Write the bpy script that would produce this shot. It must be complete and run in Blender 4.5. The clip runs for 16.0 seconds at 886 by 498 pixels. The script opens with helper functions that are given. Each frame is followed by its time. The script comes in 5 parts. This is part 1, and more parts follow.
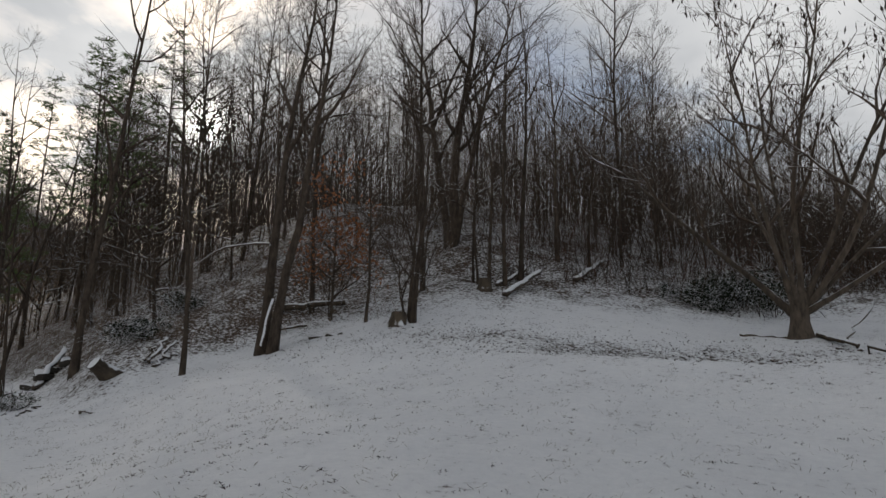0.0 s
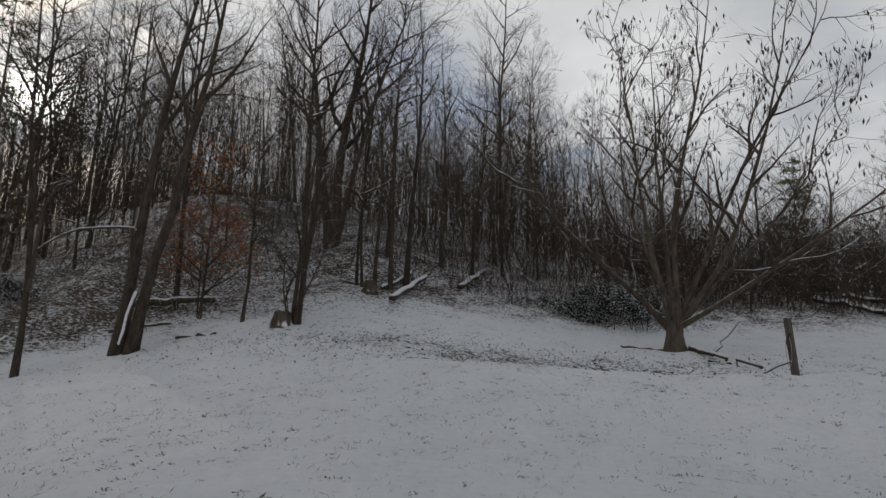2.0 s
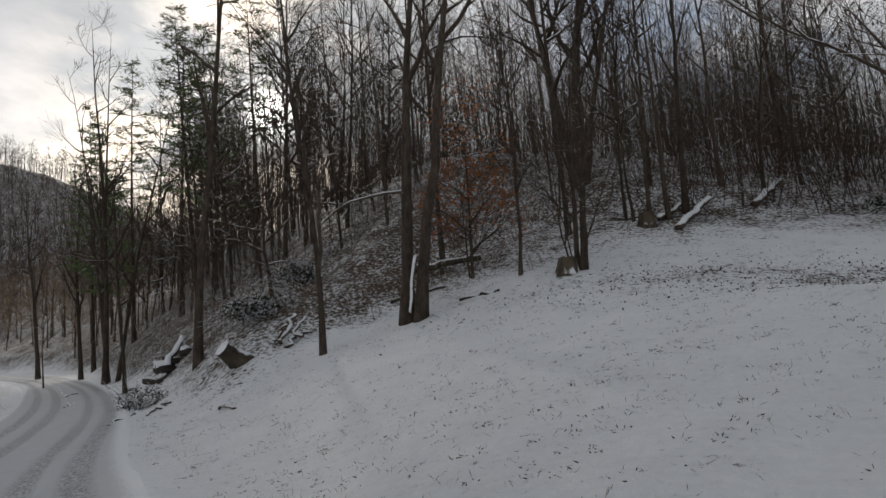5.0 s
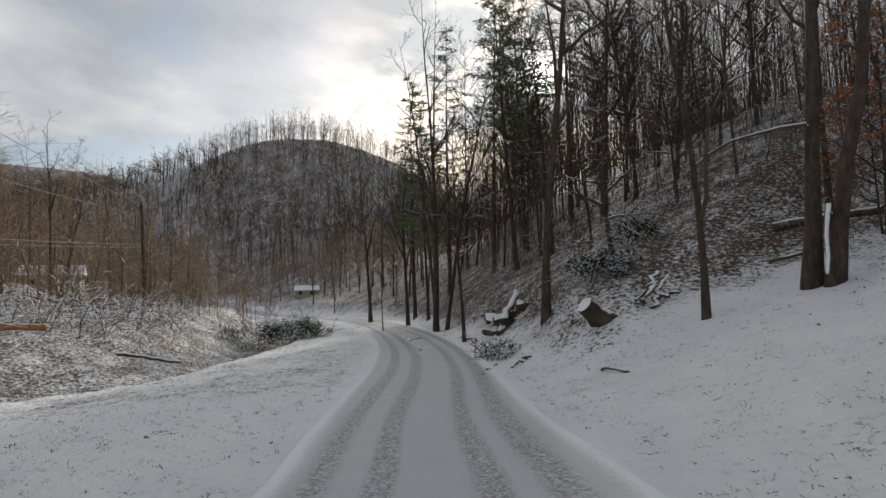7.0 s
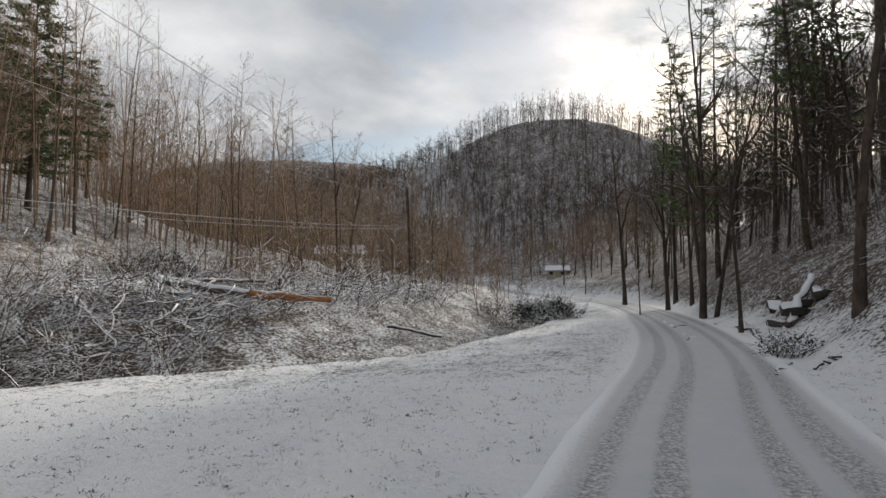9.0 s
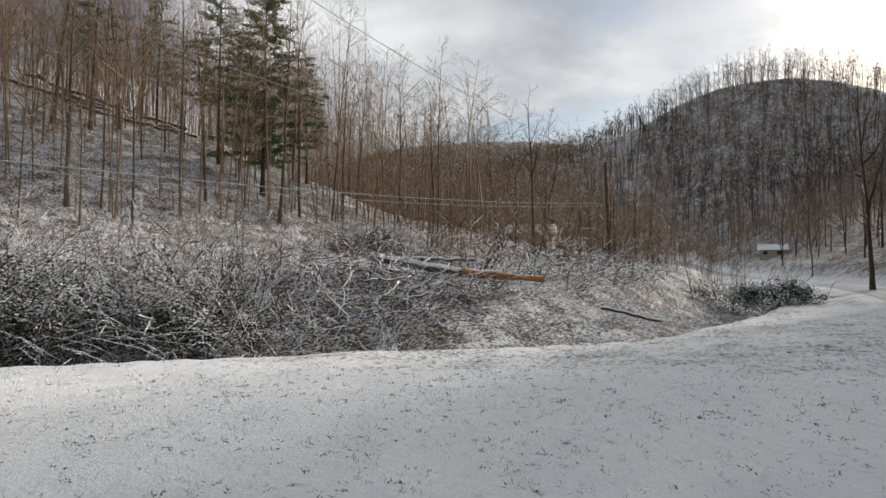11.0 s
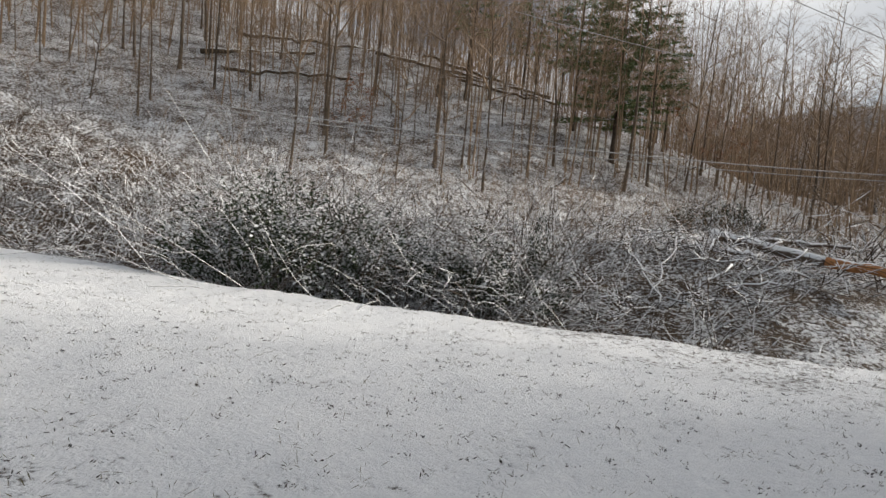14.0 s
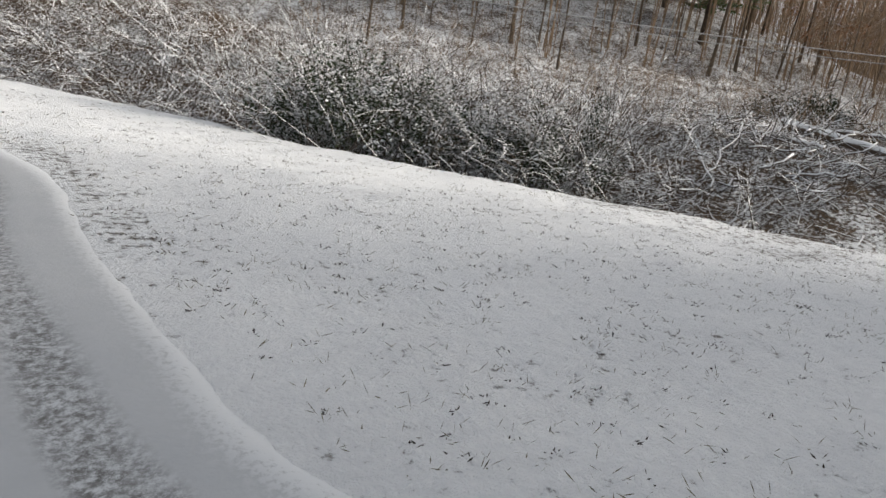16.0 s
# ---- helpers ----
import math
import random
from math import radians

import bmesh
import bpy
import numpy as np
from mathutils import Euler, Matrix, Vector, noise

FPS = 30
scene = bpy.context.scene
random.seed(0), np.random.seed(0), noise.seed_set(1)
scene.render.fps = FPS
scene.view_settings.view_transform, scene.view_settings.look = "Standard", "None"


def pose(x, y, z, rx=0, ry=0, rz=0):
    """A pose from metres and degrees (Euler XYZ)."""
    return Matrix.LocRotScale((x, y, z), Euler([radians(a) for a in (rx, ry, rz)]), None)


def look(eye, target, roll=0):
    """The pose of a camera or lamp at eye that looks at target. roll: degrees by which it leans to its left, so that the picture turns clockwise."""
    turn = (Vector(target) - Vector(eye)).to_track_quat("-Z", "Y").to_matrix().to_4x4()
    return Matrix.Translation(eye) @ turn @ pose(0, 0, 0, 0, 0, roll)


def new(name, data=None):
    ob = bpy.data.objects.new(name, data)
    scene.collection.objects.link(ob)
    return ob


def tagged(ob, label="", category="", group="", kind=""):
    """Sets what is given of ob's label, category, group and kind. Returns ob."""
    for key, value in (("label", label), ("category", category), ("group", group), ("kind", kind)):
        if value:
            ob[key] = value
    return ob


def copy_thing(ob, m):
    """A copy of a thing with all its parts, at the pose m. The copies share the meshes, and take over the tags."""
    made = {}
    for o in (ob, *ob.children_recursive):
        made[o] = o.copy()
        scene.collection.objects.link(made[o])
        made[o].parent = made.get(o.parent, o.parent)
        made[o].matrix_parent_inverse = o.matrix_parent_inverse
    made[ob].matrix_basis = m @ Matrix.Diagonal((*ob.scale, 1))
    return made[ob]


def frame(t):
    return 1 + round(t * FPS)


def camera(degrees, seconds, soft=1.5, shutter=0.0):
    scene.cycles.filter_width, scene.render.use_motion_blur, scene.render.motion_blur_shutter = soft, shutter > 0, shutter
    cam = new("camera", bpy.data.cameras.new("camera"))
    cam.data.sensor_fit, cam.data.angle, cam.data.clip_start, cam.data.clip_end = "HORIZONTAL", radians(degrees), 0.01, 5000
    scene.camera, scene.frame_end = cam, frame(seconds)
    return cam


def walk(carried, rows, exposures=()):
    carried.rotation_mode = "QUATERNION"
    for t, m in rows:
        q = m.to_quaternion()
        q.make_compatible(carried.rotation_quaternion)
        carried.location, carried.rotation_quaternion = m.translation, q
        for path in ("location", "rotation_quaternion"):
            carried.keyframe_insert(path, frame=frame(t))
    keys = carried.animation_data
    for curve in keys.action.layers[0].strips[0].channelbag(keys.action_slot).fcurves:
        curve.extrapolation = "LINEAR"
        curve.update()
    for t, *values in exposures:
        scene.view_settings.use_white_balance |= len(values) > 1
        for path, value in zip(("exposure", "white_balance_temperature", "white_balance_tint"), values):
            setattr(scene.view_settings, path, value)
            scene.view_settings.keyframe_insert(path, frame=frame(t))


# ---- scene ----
cam = camera(72.0, 16.0)

# seconds, eye (x, y, z), heading to the left of +y, pitch, roll (degrees)
PATH = [
    (0, 1.350, 1.780, 1.621, 43.35, 10.17, 0.29),
    (0.5, 1.040, 1.800, 1.622, 40.33, 10.66, 1.01),
    (1, 0.680, 1.810, 1.607, 36.45, 10.70, 1.48),
    (1.5, 0.340, 1.790, 1.589, 32.46, 10.94, 1.62),
    (2, 0.070, 1.760, 1.583, 29.99, 10.98, 1.38),
    (2.5, -0.210, 1.710, 1.591, 27.97, 10.44, 1.19),
    (3, -0.470, 1.740, 1.604, 26.08, 10.00, 0.35),
    (3.5, -0.750, 1.860, 1.605, 28.60, 9.12, -0.54),
    (4, -1.200, 2.100, 1.577, 34.75, 8.65, -2.34),
    (4.5, -1.950, 2.360, 1.590, 42.58, 7.82, -3.48),
    (5, -2.750, 2.420, 1.582, 50.12, 7.14, -4.50),
    (5.2, -3.020, 2.360, 1.590, 53.21, 6.93, -4.75),
    (7.3, -5.400, 1.080, 1.598, 78.22, 4.55, -1.17),
    (7.5, -5.600, 1.070, 1.596, 80.04, 4.34, -1.28),
    (8, -5.890, 1.070, 1.589, 85.68, 3.97, -1.03),
    (8.5, -6.030, 1.060, 1.605, 92.88, 3.66, -0.30),
    (9, -6.020, 1.060, 1.618, 98.60, 3.33, 0.08),
    (9.2, -6.100, 1.000, 1.617, 100.22, 3.11, 0.41),
    (11.3, -6.700, -0.200, 1.605, 118.37, 1.18, 0.57),
    (11.5, -6.920, -0.210, 1.607, 120.15, 1.10, 0.74),
    (12, -7.500, -0.270, 1.613, 125.84, 0.60, 1.67),
    (12.5, -7.830, -0.210, 1.604, 132.36, -0.13, 2.86),
    (13, -8.120, -0.220, 1.613, 138.49, -1.10, 4.09),
    (13.5, -8.330, -0.170, 1.638, 143.24, -1.89, 4.64),
    (14, -8.330, 0.090, 1.636, 148.69, -3.17, 5.11),
    (14.5, -8.260, 0.370, 1.618, 151.95, -5.02, 6.06),
    (15, -8.160, 0.660, 1.563, 154.61, -7.81, 7.21),
    (15.5, -8.160, 0.980, 1.524, 157.01, -11.70, 8.60),
    (16, -8.110, 1.440, 1.541, 154.34, -14.97, 7.89),
]


def cam_pose(x, y, z, yaw, pitch, roll):
    yw, pt = radians(yaw), radians(pitch)
    way = Vector((-math.sin(yw) * math.cos(pt), math.cos(yw) * math.cos(pt), math.sin(pt)))
    return look((x, y, z), Vector((x, y, z)) + way * 4, roll)


walk(cam, [(t, cam_pose(*r)) for t, *r in PATH],
     exposures=[(0, -0.05), (4.0, -0.05), (5.2, 0.0), (7.3, 0.12), (9.2, 0.16), (11.3, 0.22), (13.5, 0.25), (16, 0.38)])

# ---- world and sun ----
SUN_AZ, SUN_EL = 65.4, 20.0
sun_way = Vector((-math.sin(radians(SUN_AZ)) * math.cos(radians(SUN_EL)),
                  math.cos(radians(SUN_AZ)) * math.cos(radians(SUN_EL)), math.sin(radians(SUN_EL))))


def make_world():
    w = bpy.data.worlds.new("winter_sky")
    scene.world = w
    w.use_nodes = True
    nt = w.node_tree
    nt.nodes.clear()
    N, L = nt.nodes.new, nt.links.new
    out, bg = N("ShaderNodeOutputWorld"), N("ShaderNodeBackground")
    sky = N("ShaderNodeTexSky")
    sky.sky_type, sky.sun_disc = "NISHITA", False
    sky.sun_elevation, sky.sun_rotation = radians(SUN_EL), radians(-SUN_AZ)
    sky.air_density, sky.dust_density = 1.0, 1.5
    tc = N("ShaderNodeTexCoord")
    # clouds: noise over the direction, stretched towards the horizon
    sep = N("ShaderNodeSeparateXYZ")
    L(tc.outputs["Generated"], sep.inputs[0])
    zz = N("ShaderNodeMath"); zz.operation = "ADD"; zz.inputs[1].default_value = 0.22
    L(sep.outputs[2], zz.inputs[0])
    zm = N("ShaderNodeMath"); zm.operation = "MAXIMUM"; zm.inputs[1].default_value = 0.08
    L(zz.outputs[0], zm.inputs[0])
    div = N("ShaderNodeVectorMath"); div.operation = "DIVIDE"
    comb = N("ShaderNodeCombineXYZ")
    for i in range(3):
        L(zm.outputs[0], comb.inputs[i])
    L(tc.outputs["Generated"], div.inputs[0]); L(comb.outputs[0], div.inputs[1])
    n1 = N("ShaderNodeTexNoise"); n1.inputs["Scale"].default_value = 0.95
    n1.inputs["Detail"].default_value = 7; n1.inputs["Roughness"].default_value = 0.56
    n1.inputs["Distortion"].default_value = 0.25
    mp = N("ShaderNodeMapping"); mp.inputs["Location"].default_value = (3.7, 1.3, 0.4)
    L(div.outputs[0], mp.inputs[0]); L(mp.outputs[0], n1.inputs["Vector"])
    cover = N("ShaderNodeValToRGB")
    cover.color_ramp.elements[0].position, cover.color_ramp.elements[1].position = 0.40, 0.50
    L(n1.outputs["Fac"], cover.inputs[0])
    n2 = N("ShaderNodeTexNoise"); n2.inputs["Scale"].default_value = 1.9
    n2.inputs["Detail"].default_value = 5
    L(mp.outputs[0], n2.inputs["Vector"])
    shade = N("ShaderNodeValToRGB")
    e = shade.color_ramp.elements
    e[0].position, e[0].color = 0.34, (0.43, 0.455, 0.49, 1)
    e[1].position, e[1].color = 0.66, (0.82, 0.825, 0.83, 1)
    L(n2.outputs["Fac"], shade.inputs[0])
    sk = N("ShaderNodeVectorMath"); sk.operation = "SCALE"; sk.inputs["Scale"].default_value = 0.10
    L(sky.outputs[0], sk.inputs[0])
    mix = N("ShaderNodeMix"); mix.data_type = "RGBA"
    L(cover.outputs[0], mix.inputs["Factor"]); L(sk.outputs[0], mix.inputs["A"]); L(shade.outputs[0], mix.inputs["B"])
    # the sun behind thin cloud: a bright halo round its direction
    dot = N("ShaderNodeVectorMath"); dot.operation = "DOT_PRODUCT"
    dot.inputs[1].default_value = sun_way
    L(tc.outputs["Generated"], dot.inputs[0])
    cl = N("ShaderNodeMath"); cl.operation = "MAXIMUM"; cl.inputs[1].default_value = 0.0
    L(dot.outputs["Value"], cl.inputs[0])
    halo = None
    for power, gain in ((22.0, 0.16), (200.0, 0.55), (2400.0, 11.0)):
        p = N("ShaderNodeMath"); p.operation = "POWER"; p.inputs[1].default_value = power
        L(cl.outputs[0], p.inputs[0])
        g = N("ShaderNodeMath"); g.operation = "MULTIPLY"; g.inputs[1].default_value = gain
        L(p.outputs[0], g.inputs[0])
        if halo is None:
            halo = g
        else:
            a = N("ShaderNodeMath"); a.operation = "ADD"
            L(halo.outputs[0], a.inputs[0]); L(g.outputs[0], a.inputs[1])
            halo = a
    warm = N("ShaderNodeVectorMath"); warm.operation = "SCALE"; warm.inputs[0].default_value = (1.0, 0.95, 0.86)
    L(halo.outputs[0], warm.inputs["Scale"])
    add = N("ShaderNodeVectorMath"); add.operation = "ADD"
    L(mix.outputs["Result"], add.inputs[0]); L(warm.outputs[0], add.inputs[1])
    L(add.outputs[0], bg.inputs["Color"])
    bg.inputs["Strength"].default_value = 0.92
    L(bg.outputs[0], out.inputs["Surface"])


make_world()
sun_data = bpy.data.lights.new("sun", "SUN")
sun_data.energy, sun_data.angle, sun_data.color = 4.8, radians(3.2), (1.0, 0.93, 0.82)
sun = new("sun", sun_data)
sun.matrix_world = look((0, 0, 60), Vector((0, 0, 60)) - sun_way)


# ---- materials ----
def material(name):
    m = bpy.data.materials.new(name)
    m.use_nodes = True
    nt = m.node_tree
    b = nt.nodes["Principled BSDF"]
    b.inputs["Roughness"].default_value = 0.85
    b.inputs["Specular IOR Level"].default_value = 0.25
    return m, nt, b


def tex_noise(nt, scale, detail=4.0, rough=0.6, coord="Object", stretch=None):
    tc = nt.nodes.new("ShaderNodeTexCoord")
    n = nt.nodes.new("ShaderNodeTexNoise")
    n.inputs["Scale"].default_value, n.inputs["Detail"].default_value = scale, detail
    n.inputs["Roughness"].default_value = rough
    if stretch:
        mp = nt.nodes.new("ShaderNodeMapping")
        mp.inputs["Scale"].default_value = stretch
        nt.links.new(tc.outputs[coord], mp.inputs[0])
        nt.links.new(mp.outputs[0], n.inputs["Vector"])
    else:
        nt.links.new(tc.outputs[coord], n.inputs["Vector"])
    return n.outputs["Fac"]


def ramp(nt, fac, stops):
    r = nt.nodes.new("ShaderNodeValToRGB")
    el = r.color_ramp.elements
    while len(el) < len(stops):
        el.new(0.5)
    for e, (p, c) in zip(el, stops):
        e.position = p
        e.color = (c, c, c, 1) if isinstance(c, (int, float)) else (*c, 1)
    nt.links.new(fac, r.inputs[0])
    return r.outputs[0]


def calc(nt, op, a, b=None, c=None):
    m = nt.nodes.new("ShaderNodeMath")
    m.operation = op
    for i, v in enumerate((a, b, c)):
        if v is None:
            continue
        if isinstance(v, (int, float)):
            m.inputs[i].default_value = v
        else:
            nt.links.new(v, m.inputs[i])
    return m.outputs[0]


def blend(nt, fac, a, b):
    m = nt.nodes.new("ShaderNodeMix")
    m.data_type = "RGBA"
    for key, v in (("Factor", fac), ("A", a), ("B", b)):
        if isinstance(v, tuple):
            m.inputs[key].default_value = (*v, 1)
        elif isinstance(v, (int, float)):
            m.inputs[key].default_value = v
        else:
            nt.links.new(v, m.inputs[key])
    return m.outputs["Result"]


def relief(nt, b, height, strength, distance):
    n = nt.nodes.new("ShaderNodeBump")
    n.inputs["Strength"].default_value, n.inputs["Distance"].default_value = strength, distance
    nt.links.new(height, n.inputs["Height"])
    nt.links.new(n.outputs[0], b.inputs["Normal"])


def attr(nt, name):
    a = nt.nodes.new("ShaderNodeAttribute")
    a.attribute_name = name
    return a.outputs["Fac"]


def upward(nt):
    g = nt.nodes.new("ShaderNodeNewGeometry")
    s = nt.nodes.new("ShaderNodeSeparateXYZ")
    nt.links.new(g.outputs["Normal"], s.inputs[0])
    return s.outputs[2]


SNOW = (0.68, 0.69, 0.705)


def snow_dusted(name, dark, light, grain, low, high, rough=0.9, bump=0.5, patch=3.0, clumps=1.1):
    """Bark, litter or leaves with snow lying on what faces up."""
    m, nt, b = material(name)
    g = tex_noise(nt, grain, 5, 0.65, stretch=(1, 1, 0.35))
    col = blend(nt, ramp(nt, g, [(0.3, 0.0), (0.7, 1.0)]), dark, light)
    info = nt.nodes.new("ShaderNodeObjectInfo")
    tone = calc(nt, "MULTIPLY_ADD", info.outputs["Random"], 0.5, 0.75)
    hsv = nt.nodes.new("ShaderNodeHueSaturation")
    nt.links.new(tone, hsv.inputs["Value"]); nt.links.new(col, hsv.inputs["Color"])
    up = calc(nt, "ADD", upward(nt), calc(nt, "MULTIPLY_ADD", tex_noise(nt, patch, 3), clumps, -0.5 * clumps))
    fac = ramp(nt, calc(nt, "MULTIPLY_ADD", up, 0.5, 0.5), [(low, 0.0), (high, 1.0)])
    nt.links.new(blend(nt, fac, hsv.outputs[0], SNOW), b.inputs["Base Color"])
    b.inputs["Roughness"].default_value = rough
    relief(nt, b, g, bump, 0.01)
    return m


BARK = snow_dusted("bark_grey_brown", (0.024, 0.018, 0.013), (0.10, 0.075, 0.056), 9, 0.86, 0.96)
BARK_PALE = snow_dusted("bark_pale", (0.034, 0.027, 0.021), (0.125, 0.098, 0.074), 8, 0.84, 0.95)
# lighter, warmer copy of the bark: the hillside's sunlight is in its colour
BARK_SUN = snow_dusted("bark_sunlit", (0.05, 0.037, 0.026), (0.165, 0.125, 0.09), 8, 0.88, 0.97)
TWIG = snow_dusted("twig", (0.032, 0.024, 0.018), (0.088, 0.064, 0.047), 12, 0.84, 0.95, bump=0.1)
# tan twigs, with the sun on the hillside brightened into the colour
TWIG_TAN_SUN = snow_dusted("twig_tan_sunlit", (0.13, 0.088, 0.054), (0.29, 0.205, 0.135), 12, 0.88, 0.97, bump=0.1)
TWIG_SNOW = snow_dusted("twig_snowy", (0.020, 0.014, 0.010), (0.085, 0.060, 0.042), 12, 0.56, 0.60, bump=0.1, patch=4.5, clumps=2.6)
TWIG_MIX = snow_dusted("twig_tan_snowy", (0.07, 0.046, 0.03), (0.19, 0.13, 0.085), 12, 0.68, 0.74, bump=0.1, patch=4.5, clumps=2.2)
TWIG_RED = snow_dusted("twig_red_brown", (0.07, 0.036, 0.026), (0.17, 0.09, 0.065), 12, 0.9, 0.98, bump=0.1)
LOG = snow_dusted("log_bark", (0.03, 0.024, 0.018), (0.11, 0.085, 0.06), 7, 0.72, 0.80)
LOG_SNOW = snow_dusted("log_snowy", (0.04, 0.032, 0.025), (0.12, 0.09, 0.07), 7, 0.56, 0.64)
WOOD_RAW = snow_dusted("split_wood", (0.18, 0.075, 0.03), (0.36, 0.17, 0.07), 6, 0.90, 0.96)
WOOD_CUT = snow_dusted("sawn_wood", (0.30, 0.22, 0.14), (0.5, 0.4, 0.28), 10, 0.9, 0.97)
ROCK = snow_dusted("ledge_rock", (0.022, 0.020, 0.017), (0.085, 0.074, 0.062), 3, 0.80, 0.88, bump=1.0, clumps=1.2)
LEAF_DARK = snow_dusted("evergreen_leaf", (0.010, 0.017, 0.009), (0.035, 0.045, 0.022), 15, 0.78, 0.88, bump=0.1, patch=2.2, clumps=2.4)
NEEDLE = snow_dusted("pine_needle", (0.06, 0.09, 0.032), (0.14, 0.19, 0.075), 15, 0.985, 0.999, bump=0.0, clumps=0.2)
LEAF_BROWN = snow_dusted("dead_leaf_russet", (0.17, 0.062, 0.025), (0.33, 0.14, 0.06), 15, 0.93, 0.99, bump=0.0)
LEAF_DEAD = snow_dusted("dead_leaf_dark", (0.022, 0.017, 0.013), (0.06, 0.044, 0.034), 15, 0.95, 0.99, bump=0.0)
GRASS = snow_dusted("dry_grass", (0.05, 0.05, 0.024), (0.20, 0.17, 0.09), 15, 0.93, 0.99, bump=0.0)
POST = snow_dusted("weathered_post", (0.05, 0.045, 0.038), (0.14, 0.12, 0.10), 14, 0.9, 0.97)
POLE = snow_dusted("creosote_pole", (0.03, 0.022, 0.017), (0.07, 0.052, 0.04), 10, 0.95, 0.99)
CABLE = snow_dusted("cable", (0.22, 0.22, 0.22), (0.4, 0.4, 0.4), 10, 0.95, 0.99, bump=0.0)
CLAY = snow_dusted("ditch_mud", (0.016, 0.013, 0.010), (0.05, 0.04, 0.03), 4, 0.97, 0.995)
SIDING = snow_dusted("pale_siding", (0.35, 0.32, 0.22), (0.45, 0.41, 0.30), 3, 0.97, 0.995)
ROOF = snow_dusted("snowy_roof", (0.6, 0.61, 0.63), (0.8, 0.81, 0.83), 2, 0.3, 0.4)
GLASS_DARK = snow_dusted("dark_window", (0.02, 0.022, 0.025), (0.03, 0.03, 0.035), 2, 0.97, 0.99, rough=0.15)


def ground_material():
    m, nt, b = material("snow_ground")
    litter = attr(nt, "litter")
    fine = tex_noise(nt, 9.0, 7, 0.72)
    mid = tex_noise(nt, 1.1, 4, 0.6)
    wide = tex_noise(nt, 0.16, 3, 0.55)
    mixn = calc(nt, "ADD", calc(nt, "MULTIPLY", fine, 0.68), calc(nt, "ADD", calc(nt, "MULTIPLY", mid, 0.22), calc(nt, "MULTIPLY", wide, 0.10)))
    # bare where the noise falls under the share of litter
    edge = calc(nt, "SUBTRACT", calc(nt, "MULTIPLY_ADD", litter, 0.26, 0.36), mixn)
    bare = ramp(nt, calc(nt, "MULTIPLY_ADD", edge, 9.0, 0.5), [(0.2, 0.0), (0.8, 1.0)])
    leaf = blend(nt, ramp(nt, tex_noise(nt, 17.0, 4, 0.7), [(0.35, 0.0), (0.65, 1.0)]), (0.018, 0.013, 0.009), (0.125, 0.08, 0.048))
    snow = blend(nt, ramp(nt, calc(nt, "MULTIPLY_ADD", fine, 0.6, calc(nt, "MULTIPLY", mid, 0.4)), [(0.32, 0.0), (0.66, 1.0)]), (0.63, 0.64, 0.66), (0.77, 0.775, 0.785))
    nt.links.new(blend(nt, bare, snow, leaf), b.inputs["Base Color"])
    b.inputs["Roughness"].default_value = 0.75
    hgt = calc(nt, "ADD", calc(nt, "MULTIPLY", fine, 0.55), calc(nt, "MULTIPLY", tex_noise(nt, 28.0, 4, 0.7), 0.35))
    relief(nt, b, calc(nt, "SUBTRACT", hgt, calc(nt, "MULTIPLY", bare, 0.2)), 0.85, 0.10)
    return m


def road_material():
    m, nt, b = material("packed_snow_road")
    track, verge = attr(nt, "track"), attr(nt, "verge")
    fine = tex_noise(nt, 26.0, 5, 0.75)
    mid = tex_noise(nt, 2.2, 4, 0.6)
    tread = tex_noise(nt, 14.0, 3, 0.8)
    snow = blend(nt, mid, (0.37, 0.38, 0.395), (0.46, 0.465, 0.475))
    grit = blend(nt, ramp(nt, fine, [(0.42, 0.0), (0.62, 1.0)]), (0.13, 0.127, 0.122), (0.52, 0.53, 0.55))
    fac = calc(nt, "MULTIPLY", track, ramp(nt, tread, [(0.30, 0.55), (0.6, 1.0)]))
    loose = calc(nt, "MULTIPLY", verge, ramp(nt, calc(nt, "ADD", fine, calc(nt, "MULTIPLY", verge, 0.25)), [(0.52, 0.0), (0.64, 1.0)]))
    nt.links.new(blend(nt, loose, blend(nt, fac, snow, grit), (0.66, 0.67, 0.685)), b.inputs["Base Color"])
    b.inputs["Roughness"].default_value = 0.6
    relief(nt, b, calc(nt, "ADD", fine, calc(nt, "MULTIPLY", tread, track)), 0.4, 0.02)
    return m


SNOW_GROUND, ROAD = ground_material(), road_material()


# ---- ground shape ----
ROAD_LINE = [(70, -42), (22, -33), (2.5, -19), (-5.61, -8.75), (-6.24, -2.15), (-6.55, 0.99), (-7.96, 2.94), (-11.4, 4.1), (-16.4, 6.25), (-24, 8.5),
             (-43, 12.3), (-60, 12.6), (-85, 8), (-130, 0)]
DITCH_LINE = [(70, -56), (22, -46), (-2, -33), (-10.2, -19), (-13, -12.7), (-15.2, -9.4), (-18, -6.0), (-19.6, -2), (-25.5, 0.9), (-31, 3.0),
              (-49, 7.2), (-65, 6.5), (-130, -6)]
HILL_LINE = [(70, -52), (30, -43), (-8, -30.5), (-26, -19.5), (-40, -11.5), (-75, -1), (-130, -14)]
FOREST_LINE = [(70, 24), (30, 25), (15, 22.5), (0, 20), (-10, 15.8), (-17, 11.7), (-28, 12.4), (-45, 17), (-70, 19), (-110, 12), (-160, 2)]


def smooth(a, b, x):
    t = np.clip((np.asarray(x, float) - a) / (b - a), 0, 1)
    return t * t * (3 - 2 * t)


